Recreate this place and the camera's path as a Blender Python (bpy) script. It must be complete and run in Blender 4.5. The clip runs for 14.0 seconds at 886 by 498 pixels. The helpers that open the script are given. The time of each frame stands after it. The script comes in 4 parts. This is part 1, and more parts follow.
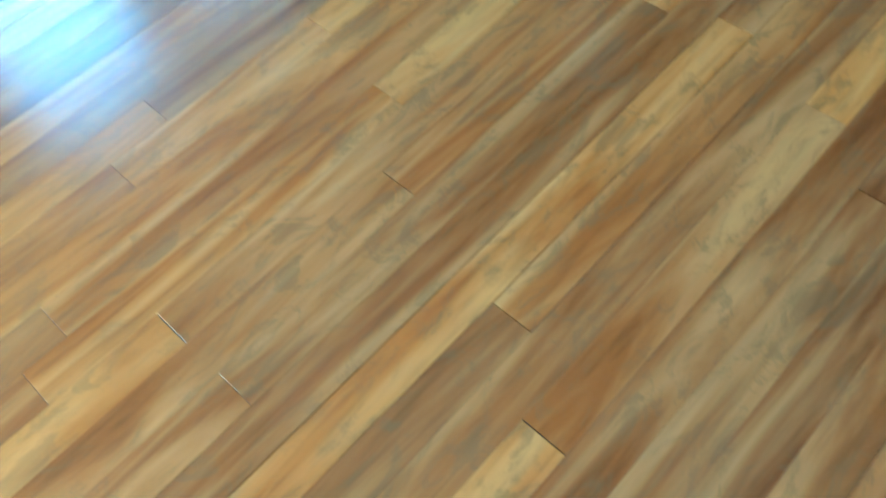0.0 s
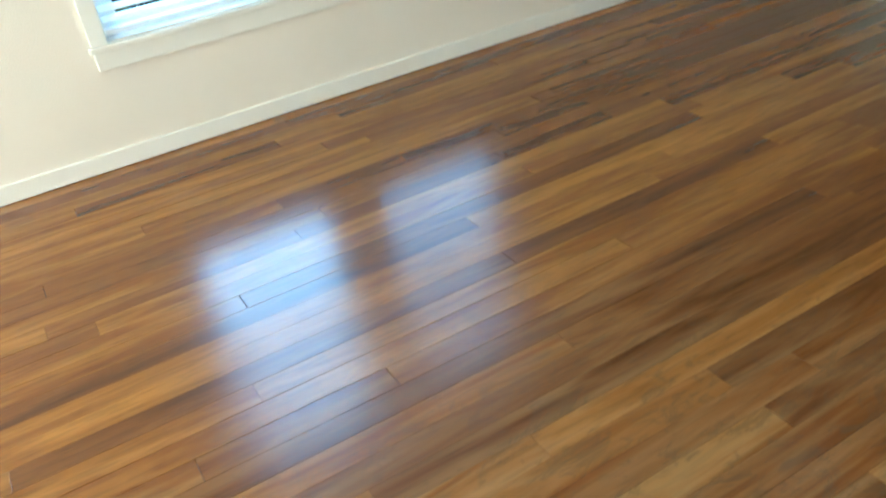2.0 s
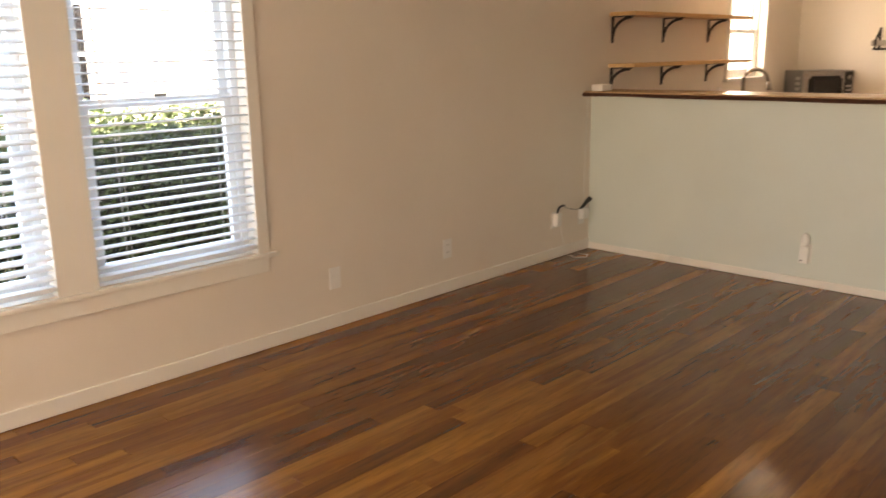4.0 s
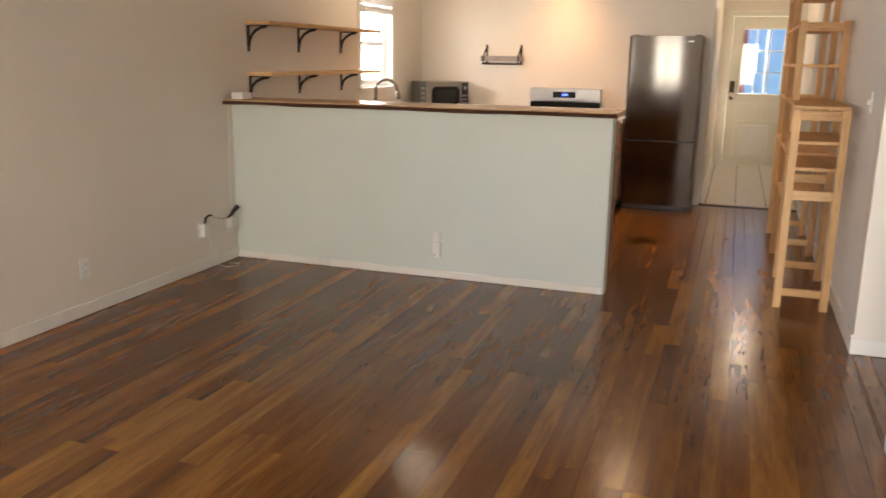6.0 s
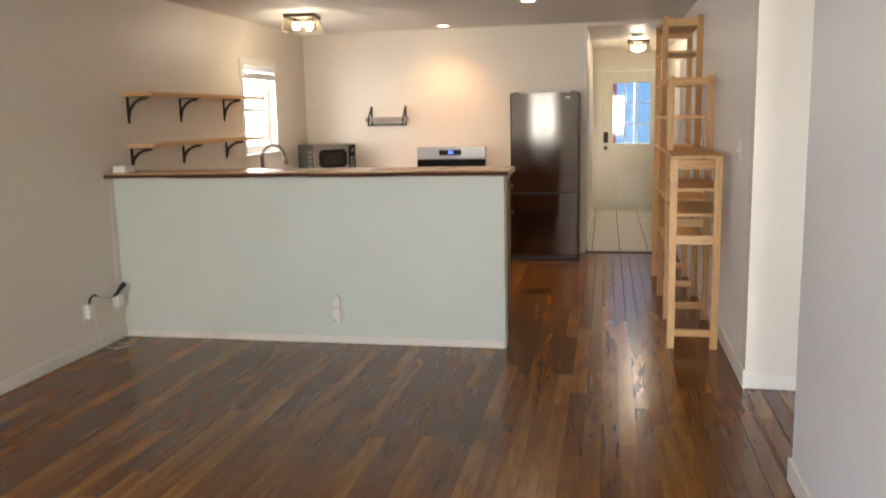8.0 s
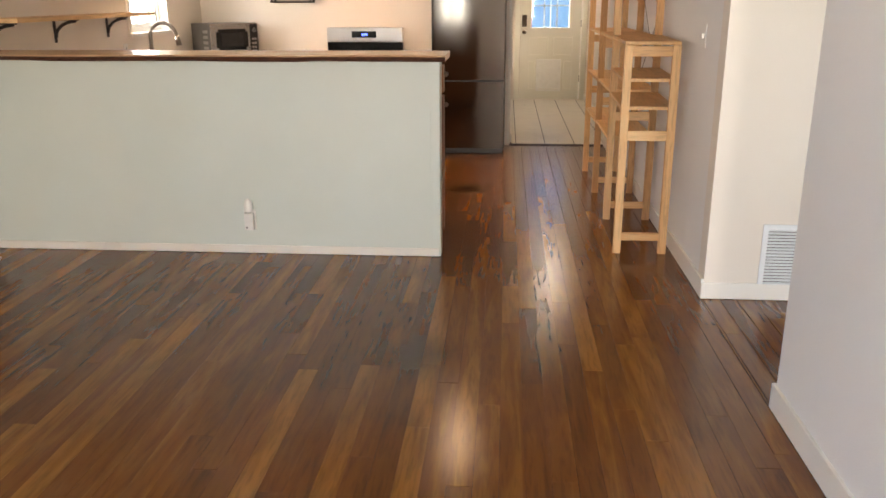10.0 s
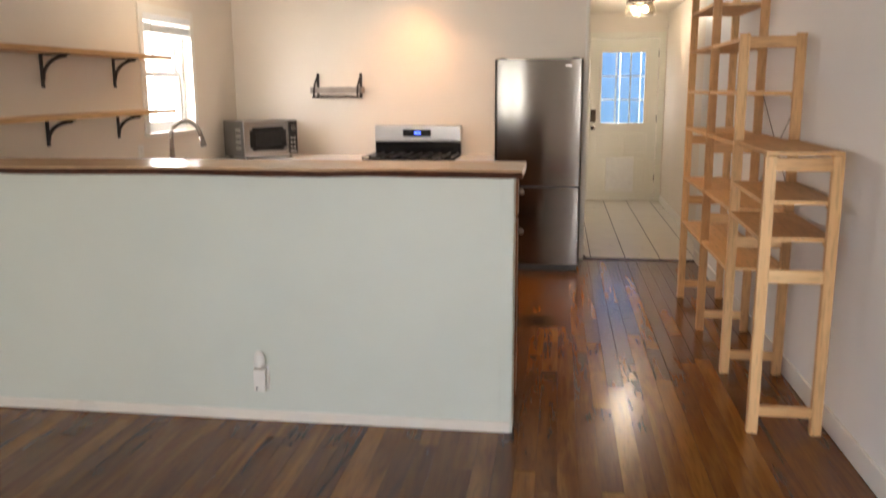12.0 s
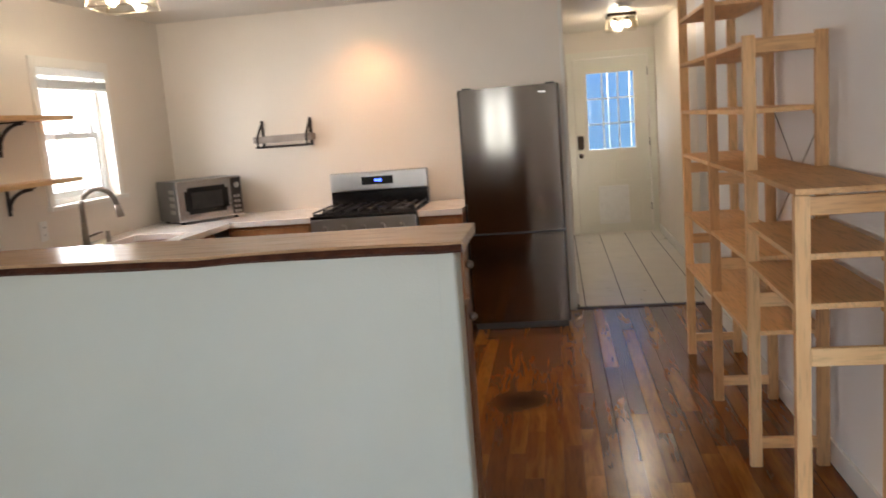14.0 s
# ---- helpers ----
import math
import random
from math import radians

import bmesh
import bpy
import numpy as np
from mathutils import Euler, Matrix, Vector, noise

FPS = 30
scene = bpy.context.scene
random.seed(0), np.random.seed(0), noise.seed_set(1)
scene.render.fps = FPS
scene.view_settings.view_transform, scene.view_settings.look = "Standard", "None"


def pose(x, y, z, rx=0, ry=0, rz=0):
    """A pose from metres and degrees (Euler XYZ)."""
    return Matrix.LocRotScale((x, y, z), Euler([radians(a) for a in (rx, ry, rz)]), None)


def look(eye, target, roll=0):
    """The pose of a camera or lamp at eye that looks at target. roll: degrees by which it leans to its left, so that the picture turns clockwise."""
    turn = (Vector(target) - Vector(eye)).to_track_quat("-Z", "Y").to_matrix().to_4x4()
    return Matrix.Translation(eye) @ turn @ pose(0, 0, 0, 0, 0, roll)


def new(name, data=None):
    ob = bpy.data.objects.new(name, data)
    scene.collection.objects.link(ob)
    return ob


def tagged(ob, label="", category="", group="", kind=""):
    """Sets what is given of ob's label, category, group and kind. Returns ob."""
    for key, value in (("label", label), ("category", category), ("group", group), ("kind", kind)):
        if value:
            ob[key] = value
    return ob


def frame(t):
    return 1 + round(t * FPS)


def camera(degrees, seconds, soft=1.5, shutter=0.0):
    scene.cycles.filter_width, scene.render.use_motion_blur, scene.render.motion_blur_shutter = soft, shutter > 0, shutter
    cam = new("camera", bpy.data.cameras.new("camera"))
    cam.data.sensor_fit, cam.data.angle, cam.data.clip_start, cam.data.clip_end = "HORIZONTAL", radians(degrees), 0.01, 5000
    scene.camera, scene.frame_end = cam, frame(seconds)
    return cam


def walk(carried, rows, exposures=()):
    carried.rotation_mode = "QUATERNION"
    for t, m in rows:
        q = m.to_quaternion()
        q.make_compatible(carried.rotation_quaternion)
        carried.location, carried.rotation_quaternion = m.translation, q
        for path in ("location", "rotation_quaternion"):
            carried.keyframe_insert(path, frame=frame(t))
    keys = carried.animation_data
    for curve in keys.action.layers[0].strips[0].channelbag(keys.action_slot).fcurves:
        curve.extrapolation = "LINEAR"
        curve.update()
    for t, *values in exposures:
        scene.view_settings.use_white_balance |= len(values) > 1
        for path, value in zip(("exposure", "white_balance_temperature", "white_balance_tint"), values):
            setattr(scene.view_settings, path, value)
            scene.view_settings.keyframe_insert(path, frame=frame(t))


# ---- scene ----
cam = camera(57.0, 14.0, shutter=0.4)
PATH = [
    (0, (0.104, 0.844, 1.178), (-0.692, 1.524, -0.526), -7.7),
    (0.5, (0.074, 0.831, 1.219), (-0.944, 1.539, -0.351), -8.8),
    (1, (0.057, 0.824, 1.266), (-1.167, 1.524, -0.153), -9.7),
    (1.5, (0.04, 0.822, 1.298), (-1.347, 1.528, 0.042), -9.4),
    (2, (0.049, 0.852, 1.338), (-1.462, 1.603, 0.264), -8.3),
    (2.5, (0.025, 0.818, 1.373), (-1.518, 1.737, 0.492), -5.1),
    (3, (0.022, 0.822, 1.418), (-1.506, 1.9, 0.708), -2.9),
    (3.5, (0.063, 0.83, 1.41), (-1.411, 2.064, 0.857), -1.9),
    (4, (0.045, 0.813, 1.41), (-1.306, 2.212, 0.944), -1.0),
    (4.2, (0.069, 0.804, 1.424), (-1.225, 2.261, 0.973), -0.6),
    (6.3, (0.093, 0.764, 1.445), (-0.471, 2.638, 1.032), 0.5),
    (6.5, (0.078, 0.753, 1.46), (-0.447, 2.652, 1.118), 0.3),
    (7, (0.048, 0.768, 1.488), (-0.409, 2.702, 1.26), -0.3),
    (7.5, (0.048, 0.758, 1.497), (-0.374, 2.702, 1.286), -0.9),
    (8, (0.023, 0.775, 1.472), (-0.368, 2.71, 1.148), -1.3),
    (8.5, (0.004, 0.809, 1.447), (-0.331, 2.722, 0.969), -1.3),
    (8.7, (-0.019, 0.848, 1.434), (-0.328, 2.761, 0.938), -1.2),
    (10.8, (-0.313, 1.763, 1.444), (-0.415, 3.635, 0.748), 0.1),
    (11, (-0.318, 1.905, 1.415), (-0.469, 3.766, 0.698), 0.0),
    (11.5, (-0.395, 2.222, 1.390), (-0.619, 4.101, 0.742), 0.4),
    (12, (-0.420, 2.473, 1.454), (-0.694, 4.415, 1.066), -0.3),
    (12.5, (-0.439, 2.666, 1.48), (-0.778, 4.62, 1.217), -0.6),
    (13, (-0.37, 2.928, 1.487), (-0.776, 4.873, 1.26), -1.7),
    (13.5, (-0.328, 3.162, 1.473), (-0.719, 5.109, 1.24), -2.7),
    (14, (-0.277, 3.395, 1.475), (-0.565, 5.35, 1.165), -4.5),
]
EXPOSURES = [
    (0.0, 4.25, 4250, -32), (0.5, 4.25, 4250, -31), (1.0, 4.12, 4450, -27), (1.5, 3.85, 5000, -21), (2.0, 3.45, 5700, -10), (2.5, 3.12, 6600, 3),
    (3.0, 2.88, 7700, 12), (4.2, 2.8, 9000, 21), (6.3, 2.98, 6900, 14), (8.7, 2.98, 6550, 11), (10.8, 3.28, 7100, 16), (11.5, 3.25, 6900, 16), (12.5, 2.8, 6250, 12), (14.0, 2.77, 6200, 12),
]
walk(cam, [(t, look(eye, target, roll)) for t, eye, target, roll in PATH], EXPOSURES)

# ---- world, sun, window light, exposure ----
world = bpy.data.worlds.new("sky")
scene.world = world
world.use_nodes = True
_bg = world.node_tree.nodes["Background"]
_sky = world.node_tree.nodes.new("ShaderNodeTexSky")
_sky.sky_type, _sky.sun_disc = "NISHITA", False
_sky.sun_elevation, _sky.sun_rotation = radians(48), radians(70)
world.node_tree.links.new(_sky.outputs[0], _bg.inputs[0])
_bg.inputs[1].default_value = 0.15


def lamp(name, kind, m, power, colour=(1, 1, 1), size=0.1, size_y=None, spot=None):
    d = bpy.data.lights.new(name, kind)
    d.energy, d.color = power, colour
    if kind == "AREA":
        d.shape = "RECTANGLE" if size_y else "DISK"
        d.size = size
        if size_y:
            d.size_y = size_y
    elif kind == "SUN":
        d.angle = radians(0.6)
    else:
        d.shadow_soft_size = size
        if kind == "SPOT":
            d.spot_size, d.spot_blend = radians(spot), 1.0
    ob = new(name, d)
    ob.matrix_world = m
    return ob


DAY = (1.0, 0.96, 0.90)
SKY = (0.36, 0.62, 1.0)
lamp("sun", "SUN", look((9, 3.5, 11), (0, 0, 0)), 5.0, (1, 0.95, 0.88))
# sky light in the three windows of the west wall, outside their panes
lamp("window_daylight", "AREA", look((-3.40, 1.605, 1.23), (0, 1.605, 1.23)), 4.3, SKY, 0.70, 1.40)
lamp("window_daylight", "AREA", look((-3.40, 2.55, 1.23), (0, 2.55, 1.23)), 2.2, SKY, 0.70, 1.40)
lamp("window_daylight", "AREA", look((-3.40, 8.24, 1.56), (0, 8.24, 1.56)), 3.5, (1.0, 0.95, 0.88), 0.66, 0.76)
# behind the camera: daylight in the front wall's middle opening and in the side room's
# the two wide front lamps are added fill for half wall and west wall
lamp("front_day_and_fill", "AREA", look((-2.75, -2.23, 1.35), (-2.75, 3, 1.1)), 9, DAY, 0.7, 1.2)
lamp("front_day_and_fill", "AREA", look((0.38, -2.23, 1.35), (0.0, 3, 1.2)), 10, DAY, 0.5, 1.2)
for _x in (-1.58, -1.28):
    lamp("front_day_and_fill", "AREA", look((_x, -2.23, 1.35), (_x, 3, 1.35)), 1.0, DAY, 0.17, 1.1)
lamp("side_daylight", "AREA", look((2.3, 0.53, 1.35), (2.3, 4, 1.1)), 8, (0.85, 0.93, 1.0), 1.3, 1.2)
lamp("kitchen_bulb_light", "POINT", pose(-2.63, 7.85, 2.24), 1.3, (1, 0.84, 0.64), 0.04)
lamp("hall_bulb_light", "POINT", pose(0.40, 11.6, 2.20), 1.8, (1, 0.86, 0.66), 0.06)
lamp("can_light", "SPOT", look((-1.62, 9.16, 2.345), (-1.58, 9.24, 0)), 6.5, (1.0, 0.50, 0.22), 0.09, spot=120)
lamp("can_light", "SPOT", look((-0.61, 7.61, 2.345), (-0.61, 7.61, 0)), 7.5, (1.0, 0.66, 0.38), 0.09, spot=158)

# ---- materials ----


def material(name):
    m = bpy.data.materials.new(name)
    m.use_nodes = True
    return m, m.node_tree.nodes, m.node_tree.links, m.node_tree.nodes["Principled BSDF"]


def simple(name, c1, c2, rough=0.5, metal=0.0, scale=6.0, bump=0.05, fine=90.0, stretch=(1, 1, 1), spec=0.5):
    """Two colours mixed by a large noise, with fine grain in relief."""
    m, n, l, p = material(name)
    tc = n.new("ShaderNodeTexCoord")
    mp = n.new("ShaderNodeMapping")
    mp.inputs["Scale"].default_value = stretch
    l.new(tc.outputs["Object"], mp.inputs[0])
    a = n.new("ShaderNodeTexNoise")
    a.inputs["Scale"].default_value, a.inputs["Detail"].default_value = scale, 5
    b = n.new("ShaderNodeTexNoise")
    b.inputs["Scale"].default_value, b.inputs["Detail"].default_value = fine, 3
    l.new(mp.outputs[0], a.inputs[0]), l.new(mp.outputs[0], b.inputs[0])
    r = n.new("ShaderNodeMapRange")
    r.inputs[1].default_value, r.inputs[2].default_value = 0.3, 0.7
    l.new(a.outputs[0], r.inputs[0])
    mix = n.new("ShaderNodeMix")
    mix.data_type = "RGBA"
    mix.inputs[6].default_value, mix.inputs[7].default_value = (*c1, 1), (*c2, 1)
    l.new(r.outputs[0], mix.inputs[0]), l.new(mix.outputs[2], p.inputs["Base Color"])
    bp = n.new("ShaderNodeBump")
    bp.inputs["Strength"].default_value, bp.inputs["Distance"].default_value = bump, 0.01
    l.new(b.outputs[0], bp.inputs["Height"]), l.new(bp.outputs[0], p.inputs["Normal"])
    rr = n.new("ShaderNodeMapRange")
    rr.inputs[3].default_value, rr.inputs[4].default_value = max(rough - 0.07, 0.02), rough + 0.07
    l.new(a.outputs[0], rr.inputs[0]), l.new(rr.outputs[0], p.inputs["Roughness"])
    p.inputs["Metallic"].default_value = metal
    p.inputs["Specular IOR Level"].default_value = spec
    return m


def wood(name, dark, mid, light, rough=0.35, along="y", per="object", worn=0.0, grain=26.0, gloss=0.5, spread=0.46, contrast=0.62):
    """Boards: a tone of its own for every piece, streaks along the grain, small dark flecks, and worn grey places."""
    m, n, l, p = material(name)
    geo = n.new("ShaderNodeNewGeometry")
    if per == "object":
        rnd = n.new("ShaderNodeObjectInfo").outputs["Random"]
    else:
        rnd = geo.outputs["Random Per Island"]
    off = n.new("ShaderNodeVectorMath")
    off.operation = "MULTIPLY_ADD"
    comb = n.new("ShaderNodeCombineXYZ")
    for i in range(3):
        l.new(rnd, comb.inputs[i])
    off.inputs[1].default_value = (7.3, 11.7, 5.1)
    l.new(comb.outputs[0], off.inputs[0]), l.new(geo.outputs["Position"], off.inputs[2])
    mp = n.new("ShaderNodeMapping")
    s = {"x": (0.11, 1, 1), "y": (1, 0.10, 1), "z": (1, 1, 0.11)}[along]
    mp.inputs["Scale"].default_value = s
    l.new(off.outputs[0], mp.inputs[0])
    g = n.new("ShaderNodeTexNoise")
    g.inputs["Scale"].default_value, g.inputs["Detail"].default_value, g.inputs["Distortion"].default_value = grain, 5, 0.9
    g.inputs["Roughness"].default_value = 0.52
    l.new(mp.outputs[0], g.inputs[0])
    g2 = n.new("ShaderNodeTexNoise")
    g2.inputs["Scale"].default_value, g2.inputs["Detail"].default_value = grain * 6, 4
    l.new(mp.outputs[0], g2.inputs[0])
    add = n.new("ShaderNodeMath")
    add.operation = "MULTIPLY_ADD"
    add.inputs[1].default_value = spread
    soft = n.new("ShaderNodeMath")
    soft.operation = "MULTIPLY_ADD"
    soft.inputs[1].default_value, soft.inputs[2].default_value = contrast, 0.48 - contrast / 2
    l.new(g.outputs[0], soft.inputs[0])
    l.new(rnd, add.inputs[0]), l.new(soft.outputs[0], add.inputs[2])
    ramp = n.new("ShaderNodeValToRGB")
    e = ramp.color_ramp.elements
    e[0].position, e[0].color = 0.36, (*dark, 1)
    e[1].position, e[1].color = 0.94, (*light, 1)
    k = e.new(0.66)
    k.color = (*mid, 1)
    l.new(add.outputs[0], ramp.inputs[0])
    fleck = n.new("ShaderNodeMapRange")
    fleck.inputs[1].default_value, fleck.inputs[2].default_value = 0.36, 0.5
    fleck.inputs[3].default_value, fleck.inputs[4].default_value = 0.80, 1.0
    l.new(g2.outputs[0], fleck.inputs[0])
    mul = n.new("ShaderNodeMix")
    mul.data_type, mul.blend_type = "RGBA", "MULTIPLY"
    mul.inputs[0].default_value = 1.0
    l.new(ramp.outputs[0], mul.inputs[6])
    cc = n.new("ShaderNodeCombineColor")
    for i in range(3):
        l.new(fleck.outputs[0], cc.inputs[i])
    l.new(cc.outputs[0], mul.inputs[7])
    out = mul.outputs[2]
    w = n.new("ShaderNodeTexNoise")
    w.inputs["Scale"].default_value, w.inputs["Detail"].default_value = 0.7, 4
    l.new(geo.outputs["Position"], w.inputs[0])
    if worn:
        wr = n.new("ShaderNodeMapRange")
        wr.inputs[1].default_value, wr.inputs[2].default_value = 0.48, 0.66
        wr.inputs[4].default_value = worn * 0.14
        wr.interpolation_type = "SMOOTHSTEP"
        l.new(w.outputs[0], wr.inputs[0])
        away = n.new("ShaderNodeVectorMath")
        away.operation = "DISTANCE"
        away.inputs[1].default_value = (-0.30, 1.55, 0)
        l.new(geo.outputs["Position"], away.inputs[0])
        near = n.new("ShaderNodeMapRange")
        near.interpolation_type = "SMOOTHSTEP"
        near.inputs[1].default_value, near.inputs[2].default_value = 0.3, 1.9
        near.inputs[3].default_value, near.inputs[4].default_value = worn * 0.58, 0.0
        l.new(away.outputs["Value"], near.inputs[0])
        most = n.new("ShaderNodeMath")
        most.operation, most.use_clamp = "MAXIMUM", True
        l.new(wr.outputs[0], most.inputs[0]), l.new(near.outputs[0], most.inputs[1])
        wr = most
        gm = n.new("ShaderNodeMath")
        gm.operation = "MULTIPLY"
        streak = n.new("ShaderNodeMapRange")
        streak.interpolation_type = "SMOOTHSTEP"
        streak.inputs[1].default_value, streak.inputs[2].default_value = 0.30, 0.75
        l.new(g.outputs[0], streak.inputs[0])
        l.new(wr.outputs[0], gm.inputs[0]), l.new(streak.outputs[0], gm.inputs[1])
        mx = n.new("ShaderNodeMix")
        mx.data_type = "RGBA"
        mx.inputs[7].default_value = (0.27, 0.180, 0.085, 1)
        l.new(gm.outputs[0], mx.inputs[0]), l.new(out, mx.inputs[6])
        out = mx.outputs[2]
        blot = n.new("ShaderNodeMapping")
        blot.inputs["Scale"].default_value = (1, 0.42, 1)
        l.new(off.outputs[0], blot.inputs[0])
        mot = n.new("ShaderNodeTexNoise")
        mot.inputs["Scale"].default_value, mot.inputs["Detail"].default_value, mot.inputs["Distortion"].default_value = 17.0, 9, 1.2
        mot.inputs["Roughness"].default_value = 0.72
        l.new(blot.outputs[0], mot.inputs[0])
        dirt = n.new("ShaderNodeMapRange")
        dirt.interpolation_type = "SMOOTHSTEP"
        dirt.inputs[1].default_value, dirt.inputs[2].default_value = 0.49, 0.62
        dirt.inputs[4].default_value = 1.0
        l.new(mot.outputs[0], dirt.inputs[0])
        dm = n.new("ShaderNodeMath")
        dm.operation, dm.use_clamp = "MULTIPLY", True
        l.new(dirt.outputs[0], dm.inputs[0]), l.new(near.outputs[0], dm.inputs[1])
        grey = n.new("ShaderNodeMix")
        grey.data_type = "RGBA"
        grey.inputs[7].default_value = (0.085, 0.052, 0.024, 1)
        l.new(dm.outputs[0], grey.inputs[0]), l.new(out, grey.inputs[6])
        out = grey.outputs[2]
        for spot, size, depth in (((-0.53, 7.49, 0), 0.17, 0.12), ((-0.60, 4.42, 0), 0.24, 0.45)):
            far = n.new("ShaderNodeVectorMath")
            far.operation = "DISTANCE"
            far.inputs[1].default_value = spot
            l.new(geo.outputs["Position"], far.inputs[0])
            wob = n.new("ShaderNodeMath")
            wob.operation = "MULTIPLY_ADD"
            wob.inputs[1].default_value = -0.16
            l.new(g.outputs[0], wob.inputs[0]), l.new(far.outputs["Value"], wob.inputs[2])
            stain = n.new("ShaderNodeMapRange")
            stain.interpolation_type = "SMOOTHSTEP"
            stain.inputs[1].default_value, stain.inputs[2].default_value = -0.06, size - 0.04
            stain.inputs[3].default_value, stain.inputs[4].default_value = depth, 1.0
            l.new(wob.outputs[0], stain.inputs[0])
            tone = n.new("ShaderNodeVectorMath")
            tone.operation = "SCALE"
            l.new(out, tone.inputs[0]), l.new(stain.outputs[0], tone.inputs["Scale"])
            out = tone.outputs[0]
    l.new(out, p.inputs["Base Color"])
    rr = n.new("ShaderNodeMapRange")
    rr.inputs[3].default_value, rr.inputs[4].default_value = rough - 0.06, rough + 0.10
    l.new(w.outputs[0], rr.inputs[0]), l.new(rr.outputs[0], p.inputs["Roughness"])
    bp = n.new("ShaderNodeBump")
    bp.inputs["Strength"].default_value, bp.inputs["Distance"].default_value = 0.04, 0.003
    l.new(g.outputs[0], bp.inputs["Height"]), l.new(bp.outputs[0], p.inputs["Normal"])
    p.inputs["Specular IOR Level"].default_value = gloss
    return m


def glow(name, colour, strength):
    m, n, l, p = material(name)
    p.inputs["Base Color"].default_value = (*colour, 1)
    p.inputs["Emission Color"].default_value = (*colour, 1)
    p.inputs["Emission Strength"].default_value = strength
    return m


def clear_glass(name, tint=(1, 1, 1)):
    m, n, l, p = material(name)
    tr, gl, mx = n.new("ShaderNodeBsdfTransparent"), n.new("ShaderNodeBsdfGlossy"), n.new("ShaderNodeMixShader")
    tr.inputs[0].default_value = (*tint, 1)
    gl.inputs["Roughness"].default_value = 0.02
    mx.inputs[0].default_value = 0.04
    l.new(tr.outputs[0], mx.inputs[1]), l.new(gl.outputs[0], mx.inputs[2])
    l.new(mx.outputs[0], n["Material Output"].inputs[0])
    return m


PAINT = simple("cream_wall_paint", (0.76, 0.69, 0.595), (0.81, 0.74, 0.65), 0.42, scale=1.2, bump=0.12, fine=160)
PAINT_BAR = simple("pale_grey_wall_paint", (0.62, 0.67, 0.61), (0.67, 0.72, 0.66), 0.45, scale=1.5, bump=0.1, fine=160)
PAINT_WHITE = simple("white_wall_paint", (0.80, 0.785, 0.755), (0.84, 0.825, 0.795), 0.42, scale=1.2, bump=0.12, fine=160)
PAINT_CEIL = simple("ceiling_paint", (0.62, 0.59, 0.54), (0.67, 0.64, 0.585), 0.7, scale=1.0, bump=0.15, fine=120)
TRIM = simple("trim_gloss_paint", (0.78, 0.75, 0.68), (0.83, 0.80, 0.73), 0.3, scale=3, bump=0.04)
TRIM_WHITE = simple("white_vinyl", (0.78, 0.80, 0.80), (0.83, 0.85, 0.85), 0.35, scale=4, bump=0.02)
SLAT = simple("blind_slat_white", (0.80, 0.81, 0.80), (0.86, 0.86, 0.85), 0.4, scale=9, bump=0.02)
_n, _l = SLAT.node_tree.nodes, SLAT.node_tree.links
_tl, _mx = _n.new("ShaderNodeBsdfTranslucent"), _n.new("ShaderNodeMixShader")
_tl.inputs[0].default_value, _mx.inputs[0].default_value = (0.85, 0.87, 0.88, 1), 0.25
_l.new(_n["Principled BSDF"].outputs[0], _mx.inputs[1]), _l.new(_tl.outputs[0], _mx.inputs[2]), _l.new(_mx.outputs[0], _n["Material Output"].inputs[0])
DOOR_PAINT = simple("door_paint", (0.76, 0.74, 0.64), (0.80, 0.78, 0.68), 0.35, scale=3, bump=0.04)
PLASTIC = simple("white_plastic", (0.80, 0.79, 0.75), (0.85, 0.84, 0.80), 0.3, scale=20, bump=0.02)
BLACK_PLASTIC = simple("black_plastic", (0.012, 0.012, 0.012), (0.025, 0.024, 0.023), 0.35, scale=20, bump=0.03)
IRON = simple("black_iron", (0.022, 0.018, 0.016), (0.05, 0.04, 0.035), 0.5, metal=0.6, scale=30, bump=0.1)
BRONZE = simple("dark_bronze", (0.05, 0.035, 0.025), (0.09, 0.065, 0.045), 0.4, metal=0.9, scale=20)
STEEL = simple("brushed_steel", (0.46, 0.45, 0.44), (0.55, 0.54, 0.53), 0.3, metal=1.0, scale=3, bump=0.06, fine=200, stretch=(1, 1, 0.03))
STEEL_DARK = simple("fridge_steel", (0.15, 0.144, 0.138), (0.18, 0.172, 0.165), 0.11, metal=1.0, scale=2.5, bump=0.004, fine=220, stretch=(1, 1, 0.02))
_tan = STEEL_DARK.node_tree.nodes.new("ShaderNodeTangent")
_tan.direction_type, _tan.axis = "RADIAL", "Z"
_fp = STEEL_DARK.node_tree.nodes["Principled BSDF"]
_fp.inputs["Anisotropic"].default_value, _fp.inputs["Anisotropic Rotation"].default_value = 0.85, 0.25
STEEL_DARK.node_tree.links.new(_tan.outputs[0], _fp.inputs["Tangent"])
# pale cage metal: the bulbs' light on the bars is in this colour
CAGE = simple("lamplit_bar", (0.46, 0.40, 0.31), (0.54, 0.48, 0.38), 0.35, metal=0.9, scale=20)
CHROME = simple("brushed_nickel", (0.25, 0.225, 0.195), (0.32, 0.29, 0.255), 0.34, metal=1.0, scale=30, bump=0.01)
POLISHED = simple("polished_steel", (0.52, 0.51, 0.50), (0.60, 0.59, 0.58), 0.2, metal=1.0, scale=4, bump=0.01)
BLACK_GLASS = simple("black_enamel", (0.006, 0.006, 0.007), (0.012, 0.012, 0.013), 0.12, scale=8, bump=0.01)
